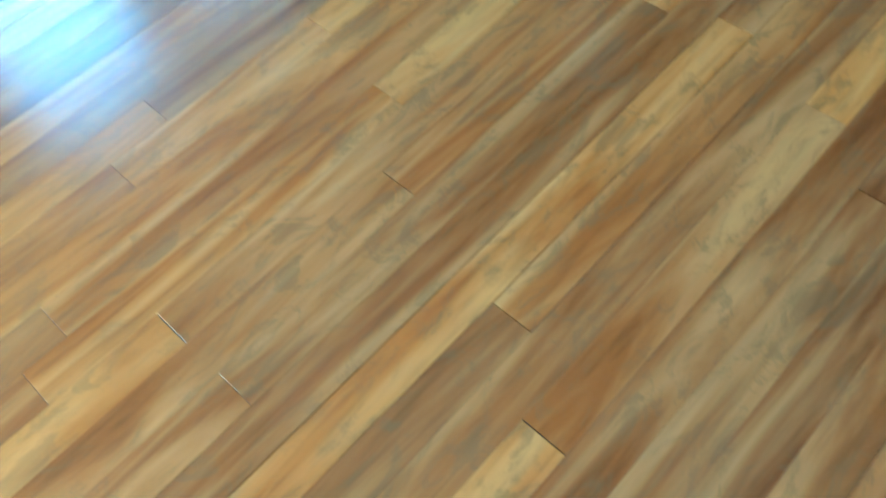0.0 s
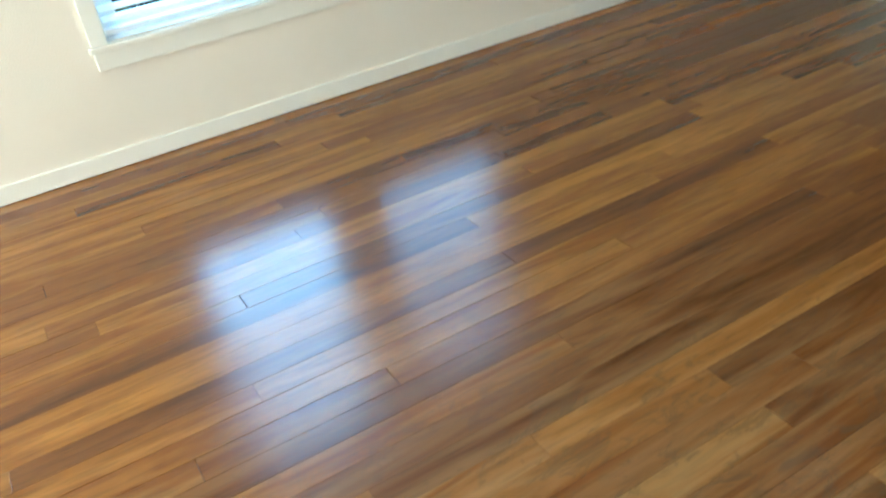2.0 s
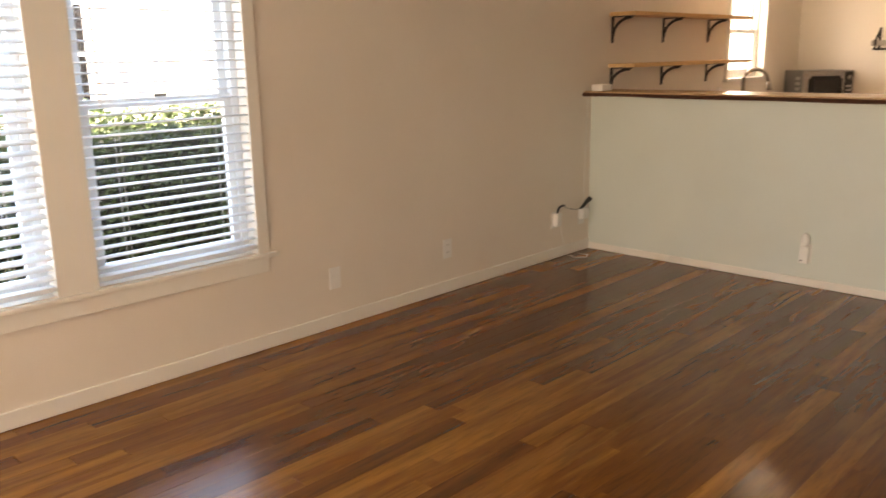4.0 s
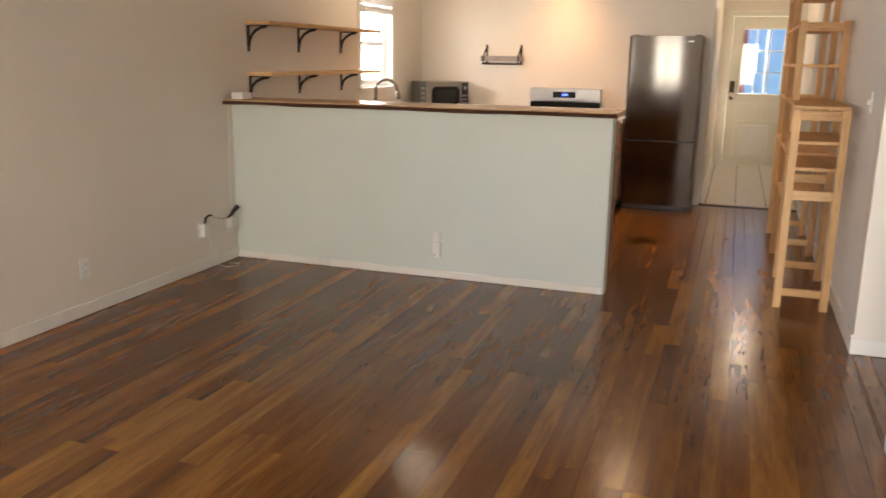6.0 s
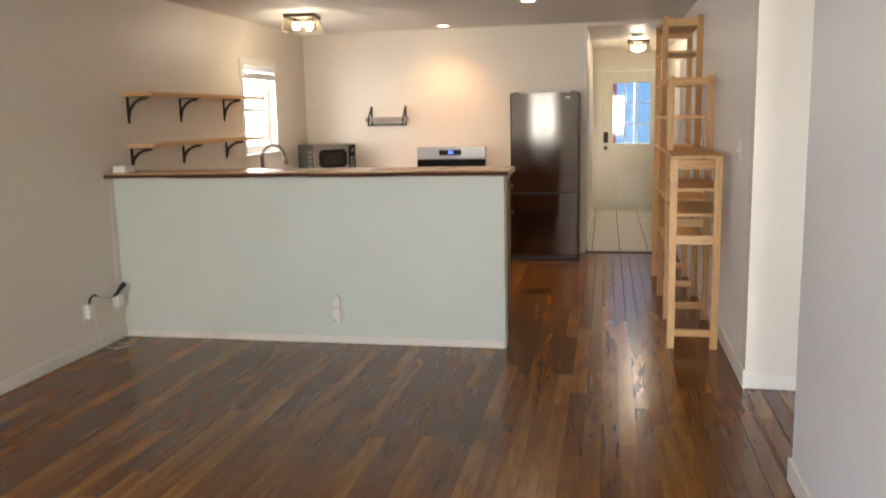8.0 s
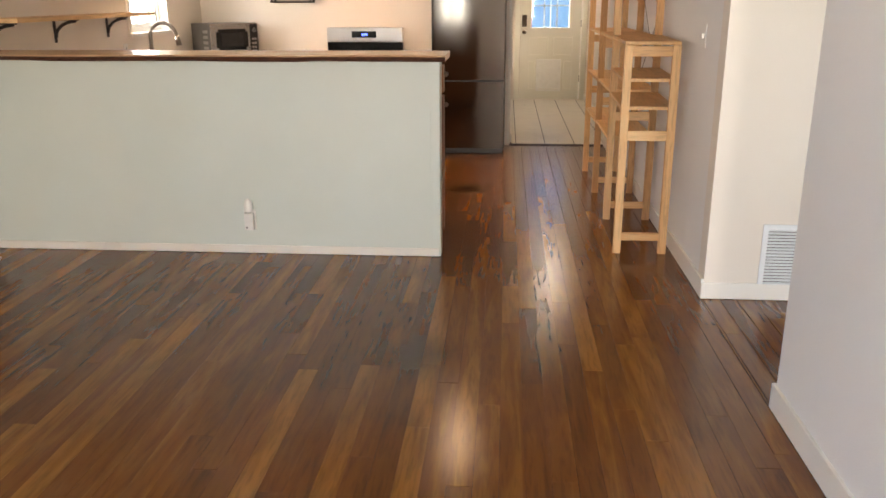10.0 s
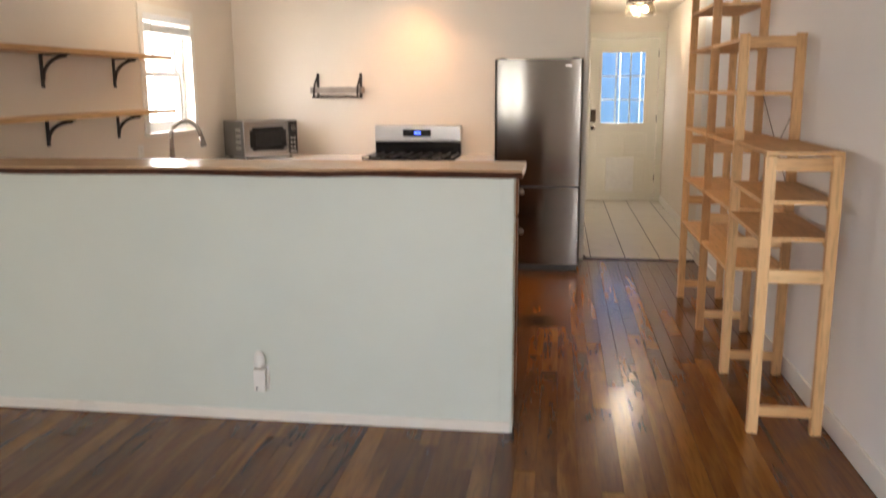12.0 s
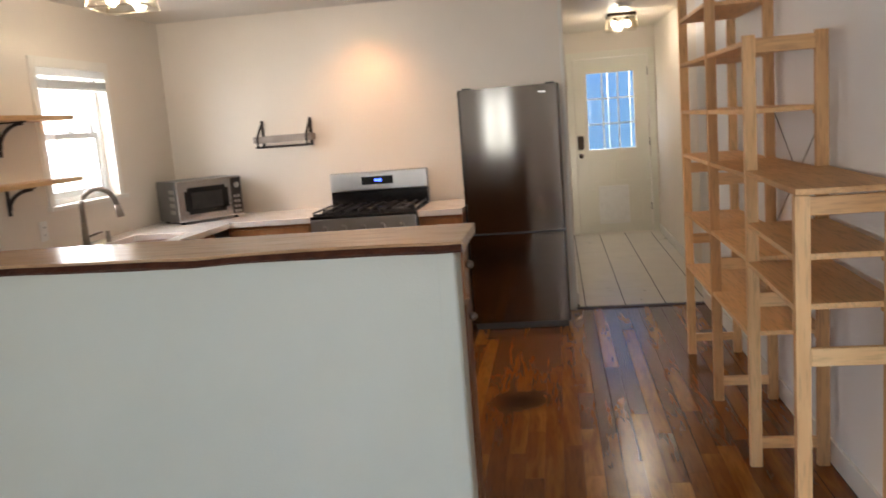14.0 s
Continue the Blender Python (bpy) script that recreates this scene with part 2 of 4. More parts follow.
QUARTZ = simple("white_quartz", (0.78, 0.75, 0.71), (0.84, 0.81, 0.77), 0.2, scale=14, bump=0.02)
TILE = simple("cream_floor_tile", (0.62, 0.57, 0.47), (0.70, 0.65, 0.55), 0.3, scale=5, bump=0.06)
GROUT = simple("tile_grout", (0.10, 0.09, 0.08), (0.16, 0.14, 0.12), 0.9, scale=30)
SUBFLOOR = simple("dark_floor_gap", (0.016, 0.007, 0.003), (0.03, 0.013, 0.005), 0.9, scale=30)
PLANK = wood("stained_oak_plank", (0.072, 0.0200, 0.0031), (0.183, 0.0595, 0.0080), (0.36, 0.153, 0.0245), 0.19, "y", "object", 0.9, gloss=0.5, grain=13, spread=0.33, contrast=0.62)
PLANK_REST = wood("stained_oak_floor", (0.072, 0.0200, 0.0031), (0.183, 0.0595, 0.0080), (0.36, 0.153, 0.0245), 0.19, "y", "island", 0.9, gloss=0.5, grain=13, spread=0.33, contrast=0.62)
PINE_Y = wood("raw_pine_shelf", (0.52, 0.285, 0.115), (0.68, 0.40, 0.175), (0.78, 0.51, 0.25), 0.5, "y", "object", grain=16)
PINE_Z = wood("raw_pine_post", (0.52, 0.285, 0.115), (0.68, 0.40, 0.175), (0.78, 0.51, 0.25), 0.5, "z", "object", grain=16)
PINE_X = wood("raw_pine_rail", (0.52, 0.285, 0.115), (0.68, 0.40, 0.175), (0.78, 0.51, 0.25), 0.5, "x", "object", grain=16)
SLAB_TOP = wood("live_edge_slab", (0.48, 0.265, 0.13), (0.64, 0.41, 0.23), (0.74, 0.52, 0.32), 0.2, "x", "object", grain=12)
BARK = simple("dark_live_edge", (0.045, 0.013, 0.007), (0.11, 0.035, 0.015), 0.45, scale=25, bump=0.6, fine=60)
CABINET = wood("cabinet_wood", (0.15, 0.052, 0.018), (0.25, 0.095, 0.032), (0.36, 0.16, 0.06), 0.35, "z", "object", grain=14)
FAN_BLACK = simple("black_fan_blade", (0.012, 0.010, 0.009), (0.02, 0.018, 0.016), 0.5, scale=10)
GLASS = clear_glass("window_glass")
LAMP_GLASS = clear_glass("lamp_glass", (0.95, 0.93, 0.88))
BULB = glow("lit_bulb", (1, 0.84, 0.60), 3.5)
LENS = glow("lit_lens", (1, 0.80, 0.55), 1.6)
FAN_LENS = glow("lit_fan_diffuser", (1, 0.86, 0.66), 0.3)
DISPLAY = glow("blue_display", (0.05, 0.10, 1.0), 1.1)
LEAF = simple("hedge_leaf", (0.035, 0.075, 0.018), (0.11, 0.17, 0.05), 0.42, scale=3.5, bump=0.1)
# near black: the shade inside the hedge, put into the colour
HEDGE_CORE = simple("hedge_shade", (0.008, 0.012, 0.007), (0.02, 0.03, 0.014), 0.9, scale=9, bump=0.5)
GRASS = simple("dry_lawn", (0.13, 0.15, 0.05), (0.24, 0.22, 0.10), 0.9, scale=2.5, bump=0.5)
CONCRETE = simple("pale_concrete", (0.42, 0.41, 0.38), (0.52, 0.50, 0.47), 0.85, scale=3, bump=0.2)
SIDING = simple("white_siding_paint", (0.76, 0.76, 0.74), (0.82, 0.82, 0.80), 0.55, scale=1.5, bump=0.05)
ROOF = simple("grey_shingle", (0.10, 0.10, 0.105), (0.18, 0.175, 0.17), 0.9, scale=9, bump=0.4)
BLUE = simple("blue_painted_board", (0.07, 0.18, 0.36), (0.09, 0.21, 0.40), 0.5, scale=2)
RED = simple("red_paint", (0.13, 0.022, 0.02), (0.18, 0.032, 0.028), 0.5, scale=4)

# ---- building helpers ----


def box(bm, x0, x1, y0, y1, z0, z1, bevel=0.0, seg=2):
    vs = [bm.verts.new((x, y, z)) for x in (x0, x1) for y in (y0, y1) for z in (z0, z1)]
    fs = [bm.faces.new([vs[i] for i in q]) for q in ((0, 1, 3, 2), (4, 6, 7, 5), (0, 4, 5, 1), (2, 3, 7, 6), (0, 2, 6, 4), (1, 5, 7, 3))]
    if bevel:
        es = list({e for f in fs for e in f.edges})
        bmesh.ops.bevel(bm, geom=es, offset=bevel, segments=seg, profile=0.6, affect="EDGES")
    return bm


def boxes(*rows, bevel=0.0):
    bm = bmesh.new()
    for r in rows:
        box(bm, *r, bevel=bevel)
    return bm


def cyl(bm, x, y, z0, z1, r0, r1=None, n=24, axis="z"):
    r1 = r0 if r1 is None else r1
    rings = []
    for z, r in ((z0, r0), (z1, r1)):
        ring = []
        for i in range(n):
            a = 2 * math.pi * i / n
            c, s = r * math.cos(a), r * math.sin(a)
            ring.append(bm.verts.new({"z": (x + c, y + s, z), "x": (z, x + c, y + s), "y": (x + c, z, y + s)}[axis]))
        rings.append(ring)
    for i in range(n):
        j = (i + 1) % n
        bm.faces.new((rings[0][i], rings[0][j], rings[1][j], rings[1][i]))
    bm.faces.new(rings[0][::-1]), bm.faces.new(rings[1])
    return bm


def sweep(bm, pts, r, n=8):
    """A round bar along a line of points."""
    pts = [Vector(p) for p in pts]
    rings = []
    for i, p in enumerate(pts):
        d = (pts[min(i + 1, len(pts) - 1)] - pts[max(i - 1, 0)]).normalized()
        u = d.cross(Vector((0.31, 0.17, 0.93))).normalized()
        v = d.cross(u)
        rr = r(i / (len(pts) - 1)) if callable(r) else r
        rings.append([bm.verts.new(p + rr * (u * math.cos(2 * math.pi * k / n) + v * math.sin(2 * math.pi * k / n))) for k in range(n)])
    for a, b in zip(rings, rings[1:]):
        for k in range(n):
            bm.faces.new((a[k], a[(k + 1) % n], b[(k + 1) % n], b[k]))
    bm.faces.new(rings[0][::-1]), bm.faces.new(rings[-1])
    return bm


def part(name, bm, mat, parent=None, label="", smooth=False):
    bmesh.ops.recalc_face_normals(bm, faces=bm.faces)
    me = bpy.data.meshes.new(name)
    bm.to_mesh(me)
    bm.free()
    me.materials.append(mat)
    if smooth:
        for f in me.polygons:
            f.use_smooth = True
    ob = new(name, me)
    if parent is not None:
        ob.parent = parent
    return tagged(ob, label) if label else ob


def thing(name, m, label, category, group="", kind=""):
    e = new(name)
    e.matrix_world = m
    e.empty_display_size = 0.1
    return tagged(e, label, category, group, kind)


def setting(name, bm, mat, label="", category=""):
    return tagged(part(name, bm, mat), label, category, kind="structure")


def wall_y(x0, x1, y0, y1, z0, z1, holes):
    """A wall along y with holes (y0, y1, z0, z1) in the order of y."""
    bm, at = bmesh.new(), y0
    for a, b, c, d in holes:
        box(bm, x0, x1, at, a, z0, z1)
        box(bm, x0, x1, a, b, z0, c), box(bm, x0, x1, a, b, d, z1)
        at = b
    return box(bm, x0, x1, at, y1, z0, z1)


def wall_x(x0, x1, y0, y1, z0, z1, holes):
    bm, at = bmesh.new(), x0
    for a, b, c, d in holes:
        box(bm, at, a, y0, y1, z0, z1)
        if c > z0:
            box(bm, a, b, y0, y1, z0, c)
        if d < z1:
            box(bm, a, b, y0, y1, d, z1)
        at = b
    return box(bm, at, x1, y0, y1, z0, z1)


# ---- the shell ----
WX, RX, BY, CZ = -3.25, 0.755, 9.48, 2.37
FRONT = -2.2
W1, W2, W3 = (1.215, 1.995, 0.49, 1.97), (2.165, 2.935, 0.49, 1.97), (7.875, 8.61, 1.15, 1.97)
setting("wall_west", wall_y(WX - 0.16, WX, FRONT - 0.15, BY + 0.15, -0.3, 2.6, [W1, W2, W3]), PAINT, "cream painted wall with two living room windows", "wall")
setting("wall_north", wall_x(WX, -0.20, BY, BY + 0.12, -0.1, 2.5, []), PAINT, "cream painted kitchen wall behind the range", "wall")
setting("wall_header", boxes((-0.20, RX, BY, BY + 0.12, 2.335, 2.5)), PAINT, "white header over the hall opening", "wall")
setting("wall_east", boxes((RX, RX + 0.12, 5.17 + 0.12, BY + 0.12, -0.1, 2.5)), PAINT_WHITE, "white painted wall behind the pine shelves", "wall")
setting("wall_east_near", boxes((RX, RX + 0.12, FRONT, 4.03, -0.1, 2.5)), PAINT_WHITE, "white painted wall stub beside the room opening", "wall")
setting("wall_side_room", boxes((RX, 4.2, 5.17, 5.29, -0.1, 2.5)), PAINT, "cream painted side room wall with a vent", "wall")
setting("wall_side_east", boxes((4.2, 4.35, 0.4, 5.29, -0.1, 2.5)), PAINT, "plain side room wall", "wall")
setting("wall_side_south", wall_x(RX + 0.12, 4.2, 0.4, 0.55, -0.1, 2.5, [(1.65, 2.95, 0.75, 1.95)]), PAINT, "plain side room wall with an opening", "wall")
# the outer two openings are added to hold the fill lamps
setting("wall_front", wall_x(WX, RX + 0.12, FRONT - 0.15, FRONT, -0.1, 2.5, [(-3.1, -2.4, 0.75, 1.95), (-1.67, -1.19, 0.75, 1.95), (0.12, 0.64, 0.75, 1.95)]), PAINT, "front wall behind the walk, with a window and two added lamp openings", "wall")
setting("wall_hall_west", boxes((-0.30, -0.18, BY + 0.12, 13.12, -0.1, 2.5)), PAINT, "cream hall wall", "wall")
setting("wall_hall_east", boxes((0.885, 1.0, BY + 0.12, 13.12, -0.1, 2.5)), PAINT, "cream hall wall", "wall")
DX0, DX1, DZ = -0.045, 0.80, 2.045
setting("wall_hall_end", wall_x(-0.30, 1.0, 13.12, 13.27, -0.3, 2.5, [(DX0, DX1, 0.012, DZ)]), PAINT, "cream hall end wall around the back door", "wall")
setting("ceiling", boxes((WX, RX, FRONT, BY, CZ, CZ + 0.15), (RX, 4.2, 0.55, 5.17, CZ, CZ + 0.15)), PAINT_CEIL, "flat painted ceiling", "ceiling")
setting("ceiling_hall", boxes((-0.18, 0.885, BY + 0.12, 13.12, 2.345, 2.52)), PAINT, "white hall ceiling", "ceiling")
setting("roof", boxes((WX - 0.18, 4.4, FRONT - 0.2, 13.3, 2.62, 2.8)), ROOF, "flat roof slab over the rooms", "roof")


def baseboard(name, x0, x1, y0, y1, h=0.085):
    bm = boxes((x0, x1, y0, y1, 0.002, h), bevel=0.004)
    return setting(name, bm, TRIM, "painted wooden baseboard", "baseboard")


baseboard("baseboard_west", WX, WX + 0.014, FRONT, 5.76, 0.075)
baseboard("baseboard_east", RX - 0.014, RX, 5.17, BY, 0.10)
baseboard("baseboard_near", RX - 0.014, RX, FRONT, 4.03, 0.10)
baseboard("baseboard_near_end", RX - 0.014, RX + 0.12, 4.03, 4.044, 0.10)
baseboard("baseboard_side", RX - 0.014, 4.2, 5.156, 5.17, 0.085)
baseboard("baseboard_hall_east", 0.871, 0.885, BY + 0.12, 13.12, 0.09)
baseboard("baseboard_hall_west", -0.18, -0.166, BY + 0.12, 13.12, 0.09)

# half wall of the breakfast bar
bar = setting("wall_bar", boxes((WX, -0.60, 5.76, 5.875, 0, 1.105)), PAINT_BAR, "pale grey half wall under the breakfast bar", "half wall")
baseboard("baseboard_bar", WX + 0.014, -0.60, 5.748, 5.76, 0.05)
setting("trim_bar_corner", boxes((-0.645, -0.594, 5.750, 5.76, 0.052, 1.103), (-0.60, -0.590, 5.76, 5.875, 0.0, 1.103), bevel=0.002), PAINT_BAR, "painted corner board at the half wall's end", "trim")
# ---- windows ----


def window(name, hole, label):
    y0, y1, z0, z1 = hole
    w = thing(name, pose(WX, (y0 + y1) / 2, z0), label, "window", kind="structure")
    inv = w.matrix_world.inverted()

    def put(n, bm, mat, lab="", parent=w):
        bm.transform(inv)
        return part(n, bm, mat, parent, lab)

    f = 0.035
    put("window_frame", boxes((WX - 0.13, WX - 0.06, y0, y0 + f, z0, z1), (WX - 0.13, WX - 0.06, y1 - f, y1, z0, z1), (WX - 0.13, WX - 0.06, y0 + f, y1 - f, z0, z0 + f), (WX - 0.13, WX - 0.06, y0 + f, y1 - f, z1 - f, z1), bevel=0.003), TRIM_WHITE, "white vinyl window frame")
    zm = (z0 + z1) / 2
    for n, a, b, dx in (("lower_sash", z0 + f, zm + 0.02, -0.085), ("upper_sash", zm - 0.02, z1 - f, -0.115)):
        s = 0.038
        x0, x1 = WX + dx - 0.012, WX + dx + 0.014
        sash = put(n, boxes((x0, x1, y0 + f, y0 + f + s, a, b), (x0, x1, y1 - f - s, y1 - f, a, b), (x0, x1, y0 + f + s, y1 - f - s, a, a + s), (x0, x1, y0 + f + s, y1 - f - s, b - s, b), bevel=0.003), TRIM_WHITE)
        g = put("pane", boxes((WX + dx - 0.002, WX + dx + 0.002, y0 + f + s, y1 - f - s, a + s, b - s)), GLASS, "", sash)
        g.visible_shadow = False
    put("latch", boxes((WX - 0.072, WX - 0.052, (y0 + y1) / 2 - 0.03, (y0 + y1) / 2 + 0.03, zm + 0.021, zm + 0.035), bevel=0.004), CHROME, "small metal sash latch")
    return w


window("window_1", W1, "white double-hung window with open blinds, beside its twin")
window("window_2", W2, "white double-hung window with blinds and a hedge outside")
window("window_3", W3, "small white double-hung kitchen window above the sink")
setting("trim_living_windows", boxes((WX, WX + 0.016, 1.152, 1.215, 0.485, 2.06), (WX, WX + 0.016, 1.995, 2.165, 0.485, 1.975), (WX, WX + 0.016, 2.935, 2.998, 0.485, 2.06), (WX, WX + 0.016, 1.215, 2.935, 1.975, 2.06), bevel=0.003), TRIM, "painted casing around the paired windows", "trim")
setting("trim_window_stool", boxes((WX - 0.05, WX + 0.03, 1.14, 3.05, 0.462, 0.485), bevel=0.006), TRIM, "painted window stool under the paired windows", "window sill")
setting("trim_window_apron", boxes((WX, WX + 0.018, 1.152, 2.99, 0.392, 0.462), bevel=0.004), TRIM, "painted apron board under the window stool", "trim")
setting("trim_kitchen_window", boxes((WX, WX + 0.015, 7.82, 7.875, 1.15, 2.03), (WX, WX + 0.015, 8.61, 8.665, 1.15, 2.03), (WX, WX + 0.015, 7.875, 8.61, 1.97, 2.03), (WX, WX + 0.04, 7.805, 8.68, 1.125, 1.15), bevel=0.003), TRIM, "painted casing around the kitchen window", "trim")


def blind(hole, tilt, label, gap=0.0415, count=0):
    y0, y1, z0, z1 = hole
    y0, y1 = y0 + 0.004, y1 - 0.004
    b = thing("window_blind", pose(WX - 0.004, (y0 + y1) / 2, z1), label, "blind", "window blinds")
    h = (y1 - y0) / 2
    part("headrail", boxes((-0.028, 0.022, -h, h, -0.05, -0.002), bevel=0.004), SLAT, b)
    bm = bmesh.new()
    prof = [(-0.0195 + 0.039 * i / 4, 0.0025 * (1 - ((i - 2) / 2) ** 2)) for i in range(5)]
    low = [[bm.verts.new((x, s * h, z)) for x, z in prof] for s in (-1, 1)]
    up = [[bm.verts.new((x, s * h, z + 0.0028)) for x, z in prof] for s in (-1, 1)]
    for i in range(4):
        bm.faces.new((low[0][i], low[0][i + 1], low[1][i + 1], low[1][i]))
        bm.faces.new((up[0][i], up[1][i], up[1][i + 1], up[0][i + 1]))
    for a, c in ((0, 1), (1, 0)):
        for i in range(4):
            bm.faces.new((low[a][i], low[a][i + 1], up[a][i + 1], up[a][i]))
    for i in (0, 4):
        bm.faces.new((low[0][i], low[1][i], up[1][i], up[0][i]))
    first = None
    n = count or int((z1 - z0 - 0.10) / gap)
    for i in range(n):
        z = -0.075 - gap * i
        m = pose(0, random.uniform(-0.002, 0.002), z, random.uniform(-0.15, 0.15), tilt + random.uniform(-1.5, 1.5) * (0.1 if count else 1), 0)
        if first is None:
            first = part("slat", bm, SLAT, b)
            first.matrix_local = m
        else:
            o = first.copy()
            scene.collection.objects.link(o)
            o.matrix_local = m
    zb = -0.075 - gap * n
    part("bottom_rail", boxes((-0.025, 0.025, -h, h, zb - 0.008, zb + 0.010), bevel=0.004), SLAT, b)
    for y in (-h * 0.62, h * 0.62):
        for dx in (-0.025, 0.025):
            part("ladder_cord", boxes((dx - 0.0005, dx + 0.0005, y - 0.001, y + 0.001, zb, -0.05)), PLASTIC, b)
    part("tilt_wand", cyl(bmesh.new(), 0.033, -h * 0.8, -0.75, -0.05, 0.004, n=8), PLASTIC, b)
    return b


blind(W1, 24, "white slatted window blind with slats tilted partly closed")
blind(W2, 7, "white slatted window blind with level open slats")
blind(W3, 0, "white kitchen window blind pulled up to the top", gap=0.0036, count=13)

# ---- outside ----
setting("ground", boxes((-2000, 2000, -2000, 2000, -0.6, -0.32)), GRASS, "dry lawn", "ground")
setting("pavement", boxes((-9.4, -6.6, -30, 60, -0.32, -0.29), (-6.6, -3.45, 1.75, 2.3, -0.32, -0.29)), CONCRETE, "pale concrete path", "path")


def hedge(y0, y1, x0, x1, top, count, seed):
    rng = random.Random(seed)
    h = thing("hedge", pose((x0 + x1) / 2, (y0 + y1) / 2, -0.32), "dense green hedge standing outside the window", "hedge", "hedges outside")
    cx, cy, H = (x0 + x1) / 2, (y0 + y1) / 2, top + 0.32
    # solid dark core that stands for the shade behind the leaves
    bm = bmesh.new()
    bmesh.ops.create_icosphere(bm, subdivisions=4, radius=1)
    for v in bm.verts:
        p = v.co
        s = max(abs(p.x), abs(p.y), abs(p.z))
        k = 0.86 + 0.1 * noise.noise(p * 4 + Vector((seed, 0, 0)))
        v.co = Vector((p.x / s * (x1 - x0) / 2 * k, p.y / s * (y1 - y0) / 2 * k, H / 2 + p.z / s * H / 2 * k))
    part("shade_core", bm, HEDGE_CORE, h)
    vs, fs = [], []
    for _ in range(count):
        side = rng.random()
        u, w = rng.uniform(-1, 1), rng.uniform(0, 1)
        if side < 0.62:
            p = Vector(((x1 - x0) / 2 * rng.uniform(0.85, 1.08), u * (y1 - y0) / 2, w * H))
        elif side < 0.9:
            p = Vector((rng.uniform(-1, 1) * (x1 - x0) / 2, u * (y1 - y0) / 2, H * rng.uniform(0.9, 1.06)))
        else:
            p = Vector((rng.uniform(-1, 1) * (x1 - x0) / 2, (1 if u > 0 else -1) * (y1 - y0) / 2 * rng.uniform(0.95, 1.04), w * H))
        p += 0.07 * Vector((noise.noise(p * 3), noise.noise(p * 3 + Vector((9, 0, 0))), 1.4 * noise.noise(p * 2.2 + Vector((0, 9, 0)))))
        L, W = rng.uniform(0.028, 0.055), rng.uniform(0.010, 0.019)
        r = Euler((rng.uniform(-1.2, 1.2), rng.uniform(-1.0, 1.0), rng.uniform(0, 6.28))).to_matrix()
        i = len(vs)
        vs += [tuple(p + r @ Vector(q)) for q in ((0, -L / 2, 0), (W, 0, 0.006), (0, L / 2, 0), (-W, 0, 0.006))]
        fs.append((i, i + 1, i + 2, i + 3))
    me = bpy.data.meshes.new("leaves")
    me.from_pydata(vs, [], fs)
    me.materials.append(LEAF)
    o = new("leaves", me)
    o.parent = h
    tagged(o, "small glossy green leaves", kind="stuff")


hedge(-2.5, 2.10, -6.1, -4.7, 0.98, 20000, 3)
hedge(2.1, 7.6, -6.0, -4.75, 1.02, 26000, 8)

house = thing("neighbour_house", pose(-9.5, 3, -0.32), "white sided neighbouring house in full sun", "house")
part("wall", boxes((-4, 0, -11, 45, 0, 3.4)), SIDING, house)
board = None
for i in range(22):
    bm = bmesh.new()
    vs = [bm.verts.new(c) for c in ((0.001, -11, 0), (0.024, -11, 0), (0.006, -11, 0.152), (0.001, -11, 0.152), (0.001, 45, 0), (0.024, 45, 0), (0.006, 45, 0.152), (0.001, 45, 0.152))]
    for q in ((0, 1, 2, 3), (7, 6, 5, 4), (0, 4, 5, 1), (1, 5, 6, 2), (2, 6, 7, 3)):
        bm.faces.new([vs[k] for k in q])
    o = part("siding_board", bm, SIDING, house)
    o.location = (0, 0, 0.02 + 0.152 * i)
bm = bmesh.new()
vs = [bm.verts.new(c) for c in ((0.6, -11.4, 3.2), (0.6, 45.4, 3.2), (-4.6, -11.4, 3.2), (-4.6, 45.4, 3.2), (-2, -11.4, 4.6), (-2, 45.4, 4.6))]
for q in ((0, 1, 5, 4), (2, 4, 5, 3), (0, 4, 2), (1, 3, 5), (0, 2, 3, 1)):
    bm.faces.new([vs[k] for k in q])
part("roof", bm, ROOF, house)
for yy in (-4.2, 0.95, 8.0):
    wf = part("window", boxes((0.02, 0.06, yy, yy + 0.07, 1.2, 2.4), (0.02, 0.06, yy + 0.93, yy + 1.0, 1.2, 2.4), (0.02, 0.06, yy + 0.07, yy + 0.93, 1.2, 1.27), (0.02, 0.06, yy + 0.07, yy + 0.93, 2.33, 2.4), (0.02, 0.06, yy + 0.07, yy + 0.93, 1.77, 1.82)), TRIM_WHITE, house)
    part("pane", boxes((0.028, 0.034, yy + 0.07, yy + 0.93, 1.27, 2.33)), BLACK_GLASS, wf, "dark window pane")

# porch seen through the back door
porch = thing("porch_wall", pose(1.38, 15.2, -0.3), "blue painted board wall beyond the back door", "wall")
for i in range(9):
    part("board", boxes((-1.2 + 0.3 * i, -0.91 + 0.3 * i, 0, 0.03, 0, 3.2), bevel=0.004), BLUE, porch)
shed = thing("red_shed", pose(-0.22, 16.0, -0.3), "red painted shed with white trim beyond the door", "shed")
part("wall", boxes((-1.4, 0.55, 0, 1.2, 0, 2.45)), RED, shed)
part("corner_board", boxes((0.50, 0.57, -0.02, -0.002, 0, 2.45)), TRIM_WHITE, shed)
part("roof", boxes((-1.6, 0.75, -0.2, 1.4, 2.45, 2.6)), ROOF, shed)

